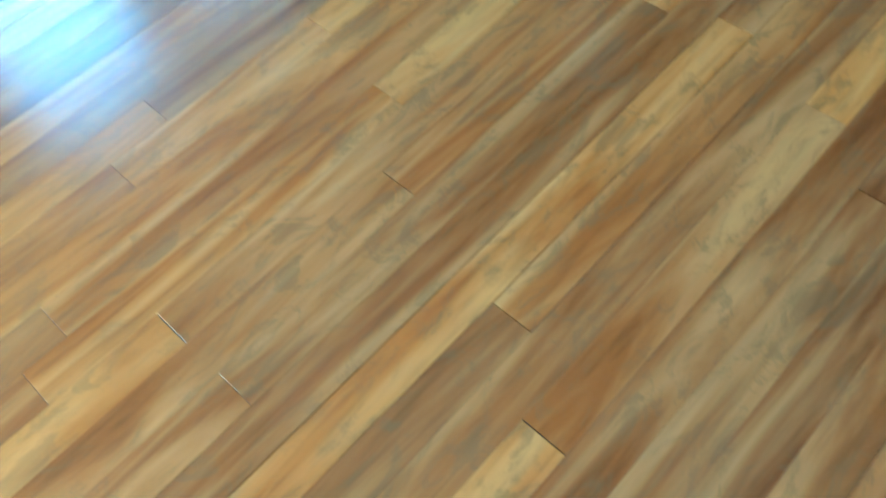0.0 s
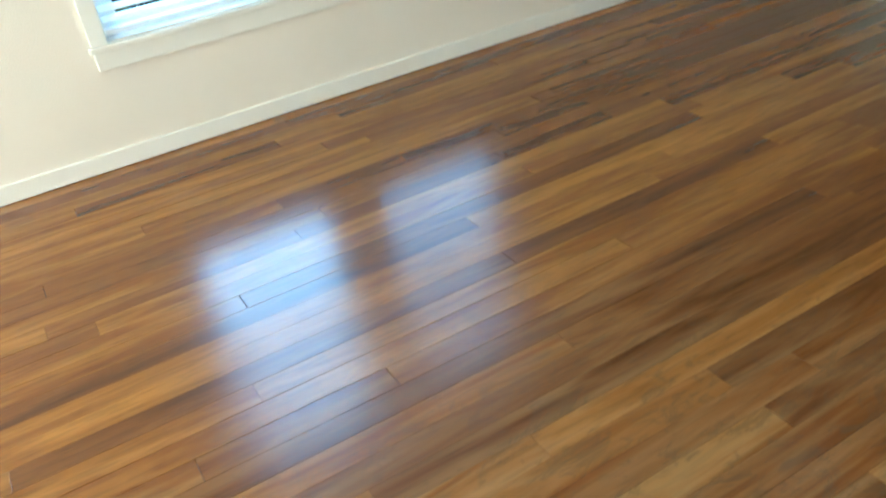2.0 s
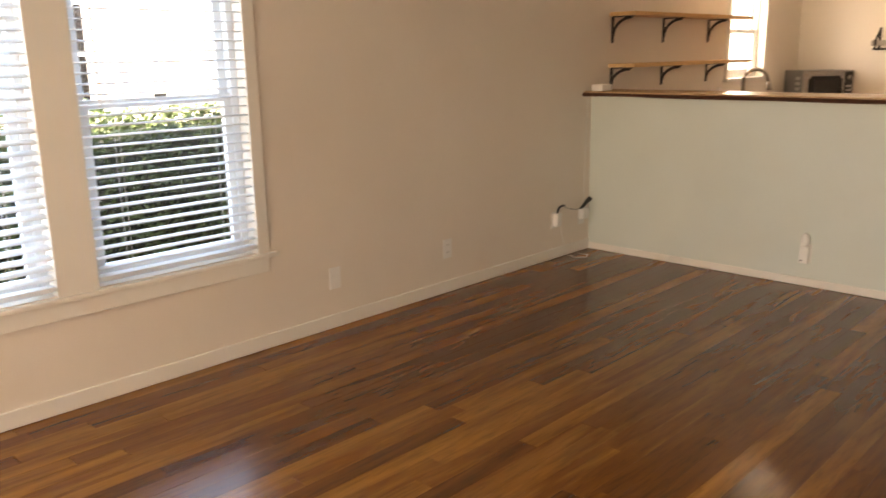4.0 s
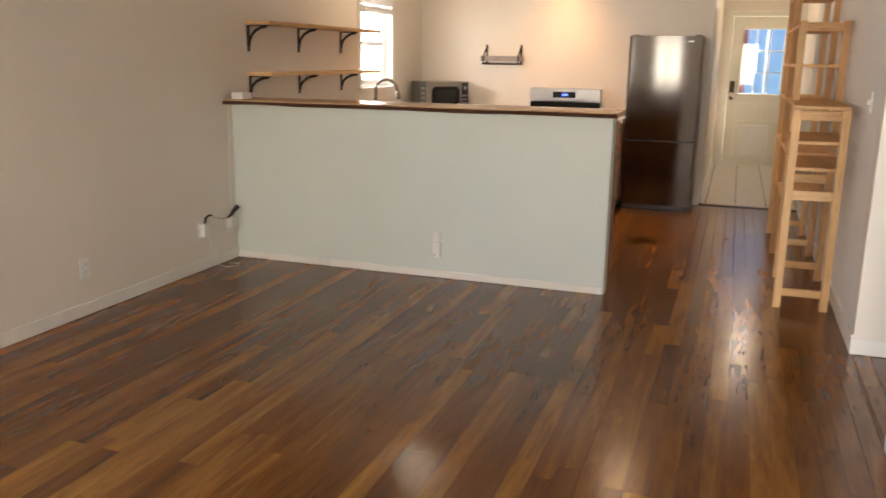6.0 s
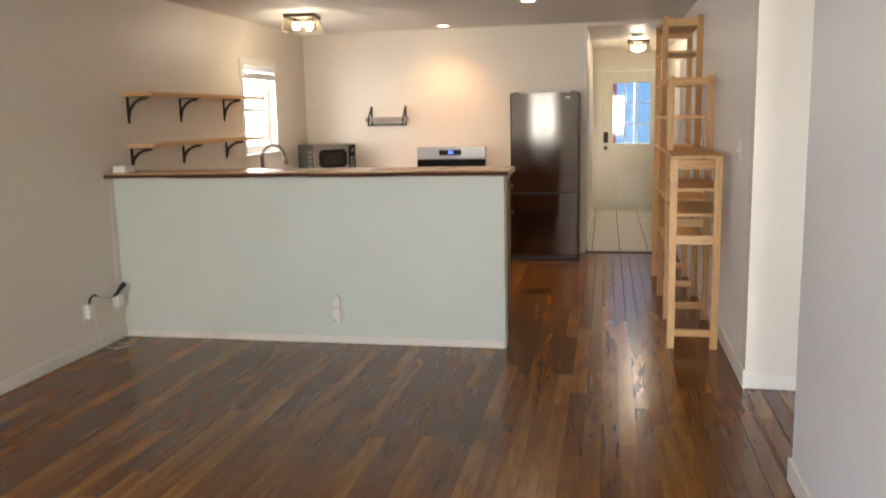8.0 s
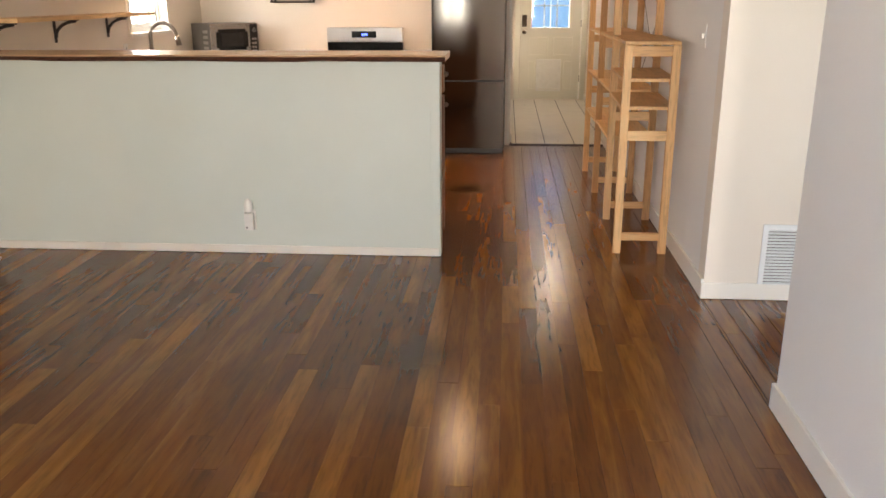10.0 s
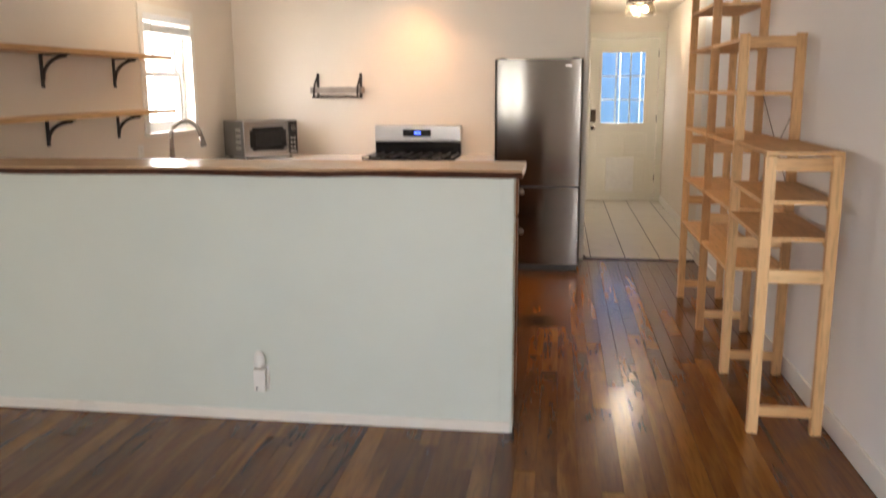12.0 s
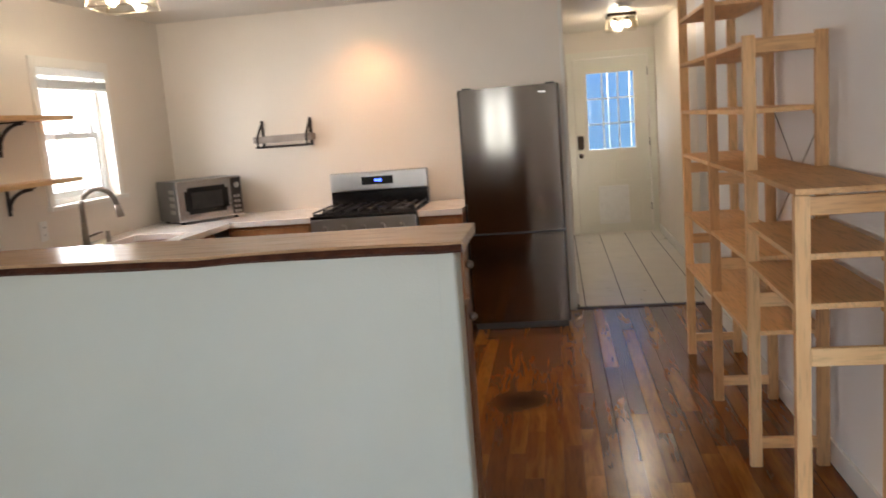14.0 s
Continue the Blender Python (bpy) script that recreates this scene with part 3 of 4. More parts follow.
# ---- back door ----
door = thing("door_1", pose(DX0, 13.135, 0.012), "cream panelled back door with a nine-pane window", "door", kind="structure")
dw, dh = DX1 - DX0 - 0.006, DZ - 0.012 - 0.006
gx0, gx1, gz0, gz1 = 0.15, 0.68, 0.99, 1.86
bm = boxes((0.003, gx0, 0, 0.045, 0.004, dh), (gx1, dw, 0, 0.045, 0.004, dh), (gx0, gx1, 0, 0.045, 0.004, gz0), (gx0, gx1, 0, 0.045, gz1, dh))
part("leaf", bm, DOOR_PAINT, door)
part("lite_frame", boxes((gx0 - 0.028, gx0, -0.012, 0, gz0 - 0.028, gz1 + 0.028), (gx1, gx1 + 0.028, -0.012, 0, gz0 - 0.028, gz1 + 0.028), (gx0, gx1, -0.012, 0, gz0 - 0.028, gz0), (gx0, gx1, -0.012, 0, gz1, gz1 + 0.028), bevel=0.003), DOOR_PAINT, door)
cw, ch = (gx1 - gx0) / 3, (gz1 - gz0) / 3
for i in range(3):
    for j in range(3):
        o = part("pane", boxes((gx0 + cw * i + 0.008, gx0 + cw * (i + 1) - 0.008, 0.016, 0.02, gz0 + ch * j + 0.008, gz0 + ch * (j + 1) - 0.008)), GLASS, door)
        o.visible_shadow = False
for i in (1, 2):
    part("muntin", boxes((gx0 + cw * i - 0.008, gx0 + cw * i + 0.008, 0.006, 0.03, gz0, gz1), bevel=0.002), TRIM_WHITE, door)
    part("muntin", boxes((gx0, gx1, 0.008, 0.028, gz0 + ch * i - 0.008, gz0 + ch * i + 0.008), bevel=0.002), TRIM_WHITE, door)


def raised(x0, x1, z0, z1):
    bm = boxes((x0, x0 + 0.02, -0.008, 0, z0, z1), (x1 - 0.02, x1, -0.008, 0, z0, z1), (x0 + 0.02, x1 - 0.02, -0.008, 0, z0, z0 + 0.02), (x0 + 0.02, x1 - 0.02, -0.008, 0, z1 - 0.02, z1), bevel=0.003)
    return part("panel_moulding", bm, DOOR_PAINT, door)


raised(0.11, 0.39, 0.60, 0.86), raised(0.45, 0.73, 0.60, 0.86)
raised(0.11, 0.215, 0.13, 0.53), raised(0.60, 0.73, 0.13, 0.53)
part("pet_flap", boxes((0.235, 0.58, -0.022, 0, 0.115, 0.56), bevel=0.006), PLASTIC, door, "white pet door flap")
part("flap_slot", boxes((0.27, 0.545, -0.026, -0.0225, 0.135, 0.155)), TRIM, door)
part("keypad_lock", boxes((0.022, 0.088, -0.03, 0, 1.0, 1.16), bevel=0.006), BRONZE, door, "metal keypad deadbolt")
kn = bmesh.new()
cyl(kn, 0.055, 0.93, -0.05, 0, 0.012, 0.012, 16, "y"), cyl(kn, 0.055, 0.93, -0.065, -0.04, 0.018, 0.03, 20, "y")
part("door_knob", kn, BRONZE, door, "round dark metal door knob")
for z in (0.25, 1.0, 1.8):
    part("hinge", boxes((dw - 0.006, dw + 0.004, -0.010, -0.001, z, z + 0.09)), CHROME, door)
setting("trim_back_door", boxes((DX0 - 0.075, DX0, 13.104, 13.12, 0.012, DZ + 0.07), (DX1, DX1 + 0.07, 13.104, 13.12, 0.012, DZ + 0.07), (DX0, DX1, 13.104, 13.12, DZ, DZ + 0.07), bevel=0.003), DOOR_PAINT, "painted casing around the back door", "trim")
setting("trim_opening_jamb", boxes((-0.215, -0.188, BY - 0.012, BY + 0.125, 0.012, 2.335), bevel=0.003), TRIM, "painted jamb of the hall opening", "trim")

# ---- pine shelving unit ----
unit = thing("shelving_unit", pose(0, 0, 0), "long raw pine shelving unit stepping down in height, empty", "shelving")
PW, DEPTH = 0.045, 0.303
# y of the frame, x of its front, height, heights of its rails
FRAMES = (
    (5.90, 0.402, 1.178, (0.10, 0.685, 1.145)),
    (6.65, 0.430, 1.70, (0.10, 0.69, 1.66)),
    (7.42, 0.432, 2.18, (0.10, 0.69, 1.10, 2.13)),
    (8.22, 0.432, 2.17, (0.10, 0.69, 1.10, 2.10)),
)
for y, fx, h, rails in FRAMES:
    for x in (fx, fx + DEPTH - PW):
        part("post", boxes((x, x + PW, y - 0.016, y + 0.016, 0, h), bevel=0.003), PINE_Z, unit)
    for z in rails:
        t = 0.028 if z > 0.3 else 0.022
        part("rail", boxes((fx + PW, fx + DEPTH - PW, y - 0.012, y + 0.012, z - t, z + t), bevel=0.003), PINE_X, unit)
BAYS = ((0, (1.198, 0.998, 0.845)), (1, (1.682, 1.427, 1.186, 0.857, 0.556)), (2, (2.135, 1.92, 1.682, 1.425, 1.184, 0.85, 0.545)))
for i, zs in BAYS:
    y0, y1, xa, xb = FRAMES[i][0], FRAMES[i + 1][0], FRAMES[i][1], FRAMES[i + 1][1]
    for z in zs:
        a = y0 - 0.018 if i == 0 and z > 1.1 else y0 + 0.018
        bm = boxes((0, DEPTH - 0.004, a, y1 - 0.018, z - 0.019, z), bevel=0.003)
        for v in bm.verts:
            v.co.x += 0.002 + xa + (xb - xa) * (v.co.y - y0) / (y1 - y0)
        part("shelf", bm, PINE_Y, unit)
        for x in (xa, xa + DEPTH - PW - 0.02):
            if a > y0:
                part("shelf_peg", boxes((x + 0.018, x + 0.046, y0 + 0.0165, y0 + 0.03, z - 0.032, z - 0.0195)), PINE_X, unit)
FX1 = FRAMES[1][1] + DEPTH
y0, y1 = FRAMES[1][0] + 0.02, FRAMES[2][0] - 0.02
for a, b in ((0.87, 1.40), (1.40, 0.87)):
    part("cross_brace", sweep(bmesh.new(), [(FX1 - 0.004, y0, a), (FX1 - 0.004, y1, b)], 0.0025, 6), CHROME, unit, "thin metal cross brace")

# ---- breakfast bar slab ----
slab = thing("bar_top", pose(0, 0, 0), "live-edge wooden bar top with a dark wavy front edge", "bar top")


def front_edge(x):
    return 5.65 + 0.026 * noise.noise(Vector((x * 1.7, 3.1, 0))) + 0.008 * noise.noise(Vector((x * 6, 0.2, 0))) - 0.03 * math.exp(-((x + 1.35) / 0.09) ** 2) - 0.012 * math.exp(-((x + 0.62) / 0.07) ** 2)


xs = [WX + 0.001 + (2.694 * i / 90) for i in range(91)]
for nm, mat, z0, z1, lab in (("slab", SLAB_TOP, 1.106, 1.138, "honey-brown varnished wood"), ("bark_edge", BARK, 1.104, 1.126, "dark reddish live edge")):
    bm = bmesh.new()
    rows = []
    for x in xs:
        e = front_edge(x)
        dip = 0.010 * noise.noise(Vector((x * 2.3, 7.7, 0)))
        if nm == "slab":
            rows.append([bm.verts.new(c) for c in ((x, e, z1), (x, 6.035 + 0.01 * noise.noise(Vector((x * 2, 5, 0))), z1), (x, 6.035, z0), (x, e + 0.02, z0))])
        else:
            rows.append([bm.verts.new(c) for c in ((x, e - 0.001, z1 + 0.003), (x, e - 0.013 + dip * 0.4, z1 - 0.012), (x, e - 0.006, z0 + 0.004 + dip * 0.8), (x, e + 0.03, z0 + dip * 0.5))])
    for a, b in zip(rows, rows[1:]):
        for k in range(4):
            bm.faces.new((a[k], b[k], b[(k + 1) % 4], a[(k + 1) % 4]))
    bm.faces.new(rows[0]), bm.faces.new(rows[-1][::-1])
    part(nm, bm, mat, slab, lab)

# ---- kitchen cabinets and worktop ----
KZ = 0.885


def cabinet(x0, x1, y0, y1, face, label, z1=KZ - 0.04):
    """A base cabinet; face: the side ('y-', 'x+', 'y+') that has the drawer and door."""
    c = thing("base_cabinet", pose((x0 + x1) / 2, (y0 + y1) / 2, 0), label, "cabinet", "kitchen base cabinets")
    hx, hy = (x1 - x0) / 2, (y1 - y0) / 2
    part("body", boxes((-hx, hx, -hy, hy, 0.10, z1)), CABINET, c)
    part("toe_kick", boxes((-hx + 0.04, hx - 0.04, -hy + 0.05, hy - 0.05, 0.002, 0.10)), BLACK_PLASTIC, c)
    for nm, a, b in (("drawer_front", z1 - 0.17, z1 - 0.02), ("door", 0.115, z1 - 0.19)):
        g = 0.012
        if face == "y-":
            rows = (-hx + g, hx - g, -hy - 0.018, -hy - 0.001, a, b)
            kx, ky = (0.0, -hy - 0.03)
        elif face == "y+":
            rows = (-hx + g, hx - g, hy + 0.001, hy + 0.018, a, b)
            kx, ky = (0.0, hy + 0.03)
        else:
            rows = (hx + 0.001, hx + 0.018, -hy + g, hy - g, a, b)
            kx, ky = (hx + 0.03, 0.0)
        d = part(nm, boxes(rows, bevel=0.004), CABINET, c)
        kb = bmesh.new()
        bmesh.ops.create_uvsphere(kb, u_segments=12, v_segments=8, radius=0.014, matrix=Matrix.Translation((kx, ky, b - 0.05)))
        part("knob", kb, CHROME, d, "brushed metal knob", True)
    return c


cabinet(WX + 0.002, -2.60, 6.05, 6.90, "x+", "reddish brown wooden base cabinet under the worktop")
cabinet(WX + 0.002, -2.60, 6.905, 7.60, "x+", "reddish brown wooden base cabinet under the worktop")
cabinet(WX + 0.002, -2.60, 7.605, 8.60, "x+", "reddish brown wooden sink cabinet")
cabinet(-2.595, -1.99, 8.84, BY - 0.004, "y-", "reddish brown wooden base cabinet beside the range")
cabinet(-1.228, -0.93, 8.84, BY - 0.004, "y-", "narrow wooden base cabinet between range and fridge")
cabinet(-1.30, -0.602, 5.88, 6.02, "x+", "reddish brown cabinet end behind the half wall", 1.085)


def worktop(rows, label):
    return tagged(part("worktop", boxes(*rows, bevel=0.004), QUARTZ), label, "worktop")


SX0, SX1, SY0, SY1 = -3.07, -2.68, 7.72, 8.42
worktop([(WX, -2.575, 6.05, SY0, KZ - 0.04, KZ), (WX, SX0, SY0, SY1, KZ - 0.04, KZ), (SX1, -2.575, SY0, SY1, KZ - 0.04, KZ), (WX, -2.575, SY1, BY, KZ - 0.04, KZ), (-2.575, -1.988, 8.815, BY, KZ - 0.04, KZ)], "white L-shaped worktop with the sink cut into it")
worktop([(-1.232, -0.925, 8.815, BY, KZ - 0.04, KZ)], "short white worktop between range and fridge")
sink = thing("kitchen_sink", pose((SX0 + SX1) / 2, (SY0 + SY1) / 2, KZ), "stainless steel undermount kitchen sink", "sink")
hx, hy = (SX1 - SX0) / 2, (SY1 - SY0) / 2
part("basin", boxes((-hx, hx, -hy, hy, -0.2, -0.19), (-hx - 0.004, -hx, -hy, hy, -0.2, -0.041), (hx, hx + 0.004, -hy, hy, -0.2, -0.041), (-hx, hx, -hy - 0.004, -hy, -0.2, -0.041), (-hx, hx, hy, hy + 0.004, -0.2, -0.041)), STEEL, sink)
part("drain", cyl(bmesh.new(), 0, 0, -0.189, -0.184, 0.045), CHROME, sink)
fau = thing("faucet", pose(-3.135, 7.97, KZ), "tall brushed gooseneck kitchen faucet", "faucet")
bm = bmesh.new()
cyl(bm, 0, 0, 0.001, 0.012, 0.032), cyl(bm, 0, 0, 0.012, 0.15, 0.022, 0.017)
part("base", bm, CHROME, fau, "", True)
arc = [(0, 0, 0.14), (0, 0, 0.25)] + [(0.095 - 0.095 * math.cos(a), 0.02 * a, 0.25 + 0.095 * math.sin(a)) for a in [math.pi * k / 12 for k in range(1, 12)]] + [(0.196, 0.062, 0.235)]
part("spout", sweep(bmesh.new(), arc, 0.0155, 12), CHROME, fau, "", True)
part("spray_head", sweep(bmesh.new(), [(0.196, 0.062, 0.24), (0.205, 0.066, 0.19), (0.208, 0.067, 0.165)], lambda t: 0.018 + 0.005 * t, 12), CHROME, fau, "", True)
part("lever", sweep(bmesh.new(), [(0.02, 0, 0.06), (0.06, 0.012, 0.075), (0.10, 0.02, 0.085)], 0.007, 10), CHROME, fau, "", True)
soap = thing("soap_dispenser", pose(-2.965, 8.05, KZ) @ pose(-0.13, 0.10, 0), "small dark metal soap dispenser by the sink", "dispenser")
part("pump", cyl(cyl(bmesh.new(), 0, 0, 0.001, 0.05, 0.016, 0.014), 0, 0, 0.05, 0.07, 0.01, 0.013), CHROME, soap)

# ---- refrigerator ----
fr = thing("refrigerator", pose(-0.578, 8.93, 0), "tall stainless steel refrigerator with bottom freezer drawer", "refrigerator")
part("body", boxes((-0.335, 0.335, 0.062, 0.535, 0.03, 1.655), bevel=0.006), simple("fridge_side", (0.10, 0.10, 0.10), (0.13, 0.13, 0.128), 0.45, scale=10), fr, "dark grey sides")


def curved_door(z0, z1):
    bm = bmesh.new()
    n = 40
    ring = []
    for i in range(n + 1):
        u = -1 + 2 * i / n
        ring.append((0.338 * u, 0.004 * max(0.0, (abs(u) - 0.96) / 0.04) ** 2))
    pts = ring + [(0.338, 0.058), (-0.338, 0.058)]
    lo = [bm.verts.new((x, y, z0)) for x, y in pts]
    hi = [bm.verts.new((x, y, z1)) for x, y in pts]
    for i in range(len(pts)):
        j = (i + 1) % len(pts)
        bm.faces.new((lo[i], lo[j], hi[j], hi[i]))
    bm.faces.new(lo[::-1]), bm.faces.new(hi)
    bmesh.ops.bevel(bm, geom=[e for e in bm.edges if e.is_valid and abs(e.verts[0].co.z - e.verts[1].co.z) < 1e-5], offset=0.004, segments=2, affect="EDGES")
    return bm


part("upper_door", curved_door(0.688, 1.665), STEEL_DARK, fr, "brushed steel door")
part("freezer_drawer", curved_door(0.055, 0.674), STEEL_DARK, fr, "brushed steel drawer")
part("grip_channel", boxes((-0.33, 0.33, 0.02, 0.06, 0.675, 0.687)), BLACK_PLASTIC, fr)
part("kick_plate", boxes((-0.32, 0.32, 0.03, 0.06, 0.004, 0.053)), BLACK_PLASTIC, fr)
part("badge", boxes((0.20, 0.25, -0.0015, 0.006, 1.61, 1.62)), STEEL, fr)
for x in (-0.28, 0.28):
    part("foot", cyl(bmesh.new(), x, 0.12, 0, 0.03, 0.02, n=12), BLACK_PLASTIC, fr)
    part("hinge_cover", boxes((x - 0.03, x + 0.03, 0.03, 0.12, 1.656, 1.675), bevel=0.003), BLACK_PLASTIC, fr)

# ---- range ----
rg = thing("kitchen_range", pose(-1.61, 9.13, 0), "stainless steel gas range with black cooktop and raised back panel", "range")
part("body", boxes((-0.37, 0.37, -0.29, 0.34, 0.03, 0.845)), STEEL, rg)
part("oven_door", boxes((-0.365, 0.365, -0.335, -0.292, 0.20, 0.72), bevel=0.006), STEEL, rg)
part("oven_window", boxes((-0.26, 0.26, -0.339, -0.3355, 0.32, 0.62)), BLACK_GLASS, rg, "black oven glass")
part("oven_handle", sweep(bmesh.new(), [(-0.31, -0.335, 0.675), (-0.31, -0.385, 0.675), (0.31, -0.385, 0.675), (0.31, -0.335, 0.675)], 0.011, 10), STEEL, rg)
part("drawer", boxes((-0.365, 0.365, -0.335, -0.292, 0.04, 0.19), bevel=0.006), STEEL, rg)
part("control_panel", boxes((-0.37, 0.37, -0.335, -0.291, 0.74, 0.868), bevel=0.01), STEEL, rg)
for i in range(5):
    k = bmesh.new()
    x = -0.27 + 0.135 * i
    cyl(k, x, 0.80, -0.365, -0.336, 0.020, 0.024, 20, "y"), box(k, x - 0.004, x + 0.004, -0.373, -0.365, 0.782, 0.818)
    part("knob", k, STEEL, rg, "round metal burner knob")
part("cooktop", boxes((-0.372, 0.372, -0.325, 0.27, 0.846, 0.888), bevel=0.006), BLACK_GLASS, rg, "black enamel cooktop")
for cx in (-0.245, 0.0, 0.245):
    g = bmesh.new()
    for x in (-0.11, -0.04, 0.04, 0.11):
        box(g, cx + x - 0.005, cx + x + 0.005, -0.29, 0.24, 0.904, 0.916, 0.002, 1)
    for y in (-0.285, -0.03, 0.235):
        box(g, cx - 0.115, cx + 0.115, y - 0.005, y + 0.005, 0.889, 0.903, 0.002, 1)
    part("grate", g, BLACK_PLASTIC, rg, "black cast iron grate")
for cx, cy in ((-0.245, -0.16), (-0.245, 0.12), (0.245, -0.16), (0.245, 0.12), (0, -0.02)):
    part("burner", cyl(bmesh.new(), cx, cy, 0.888, 0.901, 0.045, 0.04), BLACK_PLASTIC, rg)
part("back_guard", boxes((-0.37, 0.37, 0.27, 0.342, 0.888, 1.0), bevel=0.004), BLACK_GLASS, rg)
part("back_panel", boxes((-0.37, 0.37, 0.255, 0.342, 1.001, 1.14), bevel=0.008), STEEL, rg, "brushed steel back panel")
part("display", boxes((-0.125, 0.115, 0.2515, 0.2545, 1.045, 1.105)), BLACK_GLASS, rg)
part("clock_digits", boxes((-0.025, -0.012, 0.2495, 0.2512, 1.066, 1.086), (-0.006, 0.007, 0.2495, 0.2512, 1.066, 1.086), (0.013, 0.026, 0.2495, 0.2512, 1.066, 1.086)), DISPLAY, rg, "glowing blue clock digits")
for x in (-0.3, 0.3):
    for y in (-0.24, 0.3):
        part("foot", cyl(bmesh.new(), x, y, 0, 0.03, 0.018, n=12), BLACK_PLASTIC, rg)

# ---- microwave, turned out of the corner ----
mw = thing("microwave_oven", pose(-2.935, 8.83, KZ, 0, 0, 50) @ Matrix.Diagonal((1.07, 1.0, 1.08, 1)), "stainless steel microwave oven standing in the worktop's corner", "microwave")
part("body", boxes((0, 0.47, 0.02, 0.35, 0.015, 0.285), bevel=0.006), simple("dark_steel_case", (0.20, 0.20, 0.195), (0.26, 0.255, 0.25), 0.38, metal=0.9, scale=6), mw, "dark grey metal case")
part("front_frame", boxes((0.0, 0.47, 0.0, 0.019, 0.015, 0.285), bevel=0.007), POLISHED, mw, "polished steel door frame")
glass = bmesh.new()
box(glass, 0.05, 0.362, -0.005, 0.0015, 0.062, 0.238)
bmesh.ops.bevel(glass, geom=[e for e in glass.edges if abs(e.verts[0].co.y - e.verts[1].co.y) > 0.003], offset=0.022, segments=6, affect="EDGES")
part("door_window", glass, BLACK_GLASS, mw, "black rounded door glass")
mesh = bmesh.new()
box(mesh, 0.095, 0.317, -0.0065, -0.0052, 0.095, 0.205)
part("window_screen", mesh, BLACK_PLASTIC, mw)
part("control_panel", boxes((0.388, 0.462, -0.004, 0.0015, 0.03, 0.272), bevel=0.001), BLACK_PLASTIC, mw)
part("dial", cyl(bmesh.new(), 0.425, 0.225, -0.014, -0.0042, 0.021, axis="y"), POLISHED, mw)
for row in range(3):
    for col in range(2):
        part("button", boxes((0.402 + 0.026 * col, 0.420 + 0.026 * col, -0.0058, -0.0042, 0.07 + 0.035 * row, 0.088 + 0.035 * row)), STEEL, mw)
part("open_button", boxes((0.398, 0.452, -0.0065, -0.0042, 0.038, 0.056), bevel=0.001), STEEL, mw)
for i in range(4):
    part("side_vent", boxes((-0.002, -0.0002, 0.06, 0.14, 0.07 + 0.045 * i, 0.095 + 0.045 * i)), STEEL, mw)
for x in (0.04, 0.43):
    for y in (0.05, 0.31):
        part("foot", cyl(bmesh.new(), x, y, 0, 0.015, 0.014, n=12), BLACK_PLASTIC, mw)
cord = thing("power_cord", pose(0, 0, 0), "pale microwave power cord on the worktop corner", "cord")
part("cable", sweep(bmesh.new(), [(-3.243, 9.22, 1.02), (-3.225, 9.19, 1.0), (-3.22, 9.14, 0.95), (-3.21, 9.06, 0.90), (-3.19, 9.09, 0.89)], 0.004, 6), PLASTIC, cord)

# ---- wall shelves ----


def scroll_bracket(parent, x0, y, top, drop, reach):
    """An iron bracket: upright on the wall, arm under the board, and a curved brace."""
    b = part("bracket", boxes((x0 + 0.001, x0 + 0.010, y - 0.012, y + 0.012, top - drop, top - 0.001), (x0 + 0.010, x0 + reach, y - 0.012, y + 0.012, top - 0.009, top - 0.001), bevel=0.002), IRON, parent, "black iron bracket")
    run, rise = reach - 0.028, drop * 0.70
    arch = [(x0 + 0.010 + run * (1 - math.cos(q)), y, top - 0.012 - rise + rise * math.sin(q)) for q in [math.pi / 2 * k / 10 for k in range(11)]]
    c = sweep(bmesh.new(), arch, 0.0105, 8)
    part("brace", c, IRON, b)
    return b


for top, n in ((1.648, 0), (1.292, 1)):
    sh = thing("wall_shelf", pose(0, 0, 0), "long pale wooden wall shelf on black iron brackets", "shelf", "kitchen wall shelves")
    bm = bmesh.new()
    ys = [5.965 + 1.92 * i / 24 for i in range(25)]
    rows = [[bm.verts.new(c) for c in ((WX + 0.001, y, top), (WX + 0.205 + 0.008 * noise.noise(Vector((y * 2, n * 5, 0))), y, top), (WX + 0.208 + 0.008 * noise.noise(Vector((y * 2, n * 5, 0))), y, top + 0.026), (WX + 0.001, y, top + 0.026))] for y in ys]
    for a, b in zip(rows, rows[1:]):
        for k in range(4):
            bm.faces.new((a[k], b[k], b[(k + 1) % 4], a[(k + 1) % 4]))
    bm.faces.new(rows[0]), bm.faces.new(rows[-1])
    part("board", bm, PINE_Y, sh)
    for y in (6.0, 6.72, 7.47):
        scroll_bracket(sh, WX, y, top, 0.185 if n == 0 else 0.15, 0.175)

ws = thing("small_wall_shelf", pose(-2.305, BY, 1.38), "small wooden wall shelf in black pipe brackets", "shelf")
part("board", boxes((-0.225, 0.225, -0.13, -0.01, 0.03, 0.082), bevel=0.003), simple("weathered_board", (0.27, 0.23, 0.20), (0.38, 0.33, 0.29), 0.6, scale=12), ws, "greyish weathered board")
for x in (-0.19, 0.19):
    part("bracket", sweep(bmesh.new(), [(x, -0.002, 0.185), (x, -0.05, 0.15), (x, -0.128, 0.085), (x, -0.14, 0.07), (x, -0.14, 0.0), (x, -0.002, 0.0)], 0.008, 8), IRON, ws, "black iron bracket")
    part("wall_plate", boxes((x - 0.012, x + 0.012, -0.006, -0.001, -0.01, 0.2), bevel=0.002), IRON, ws)
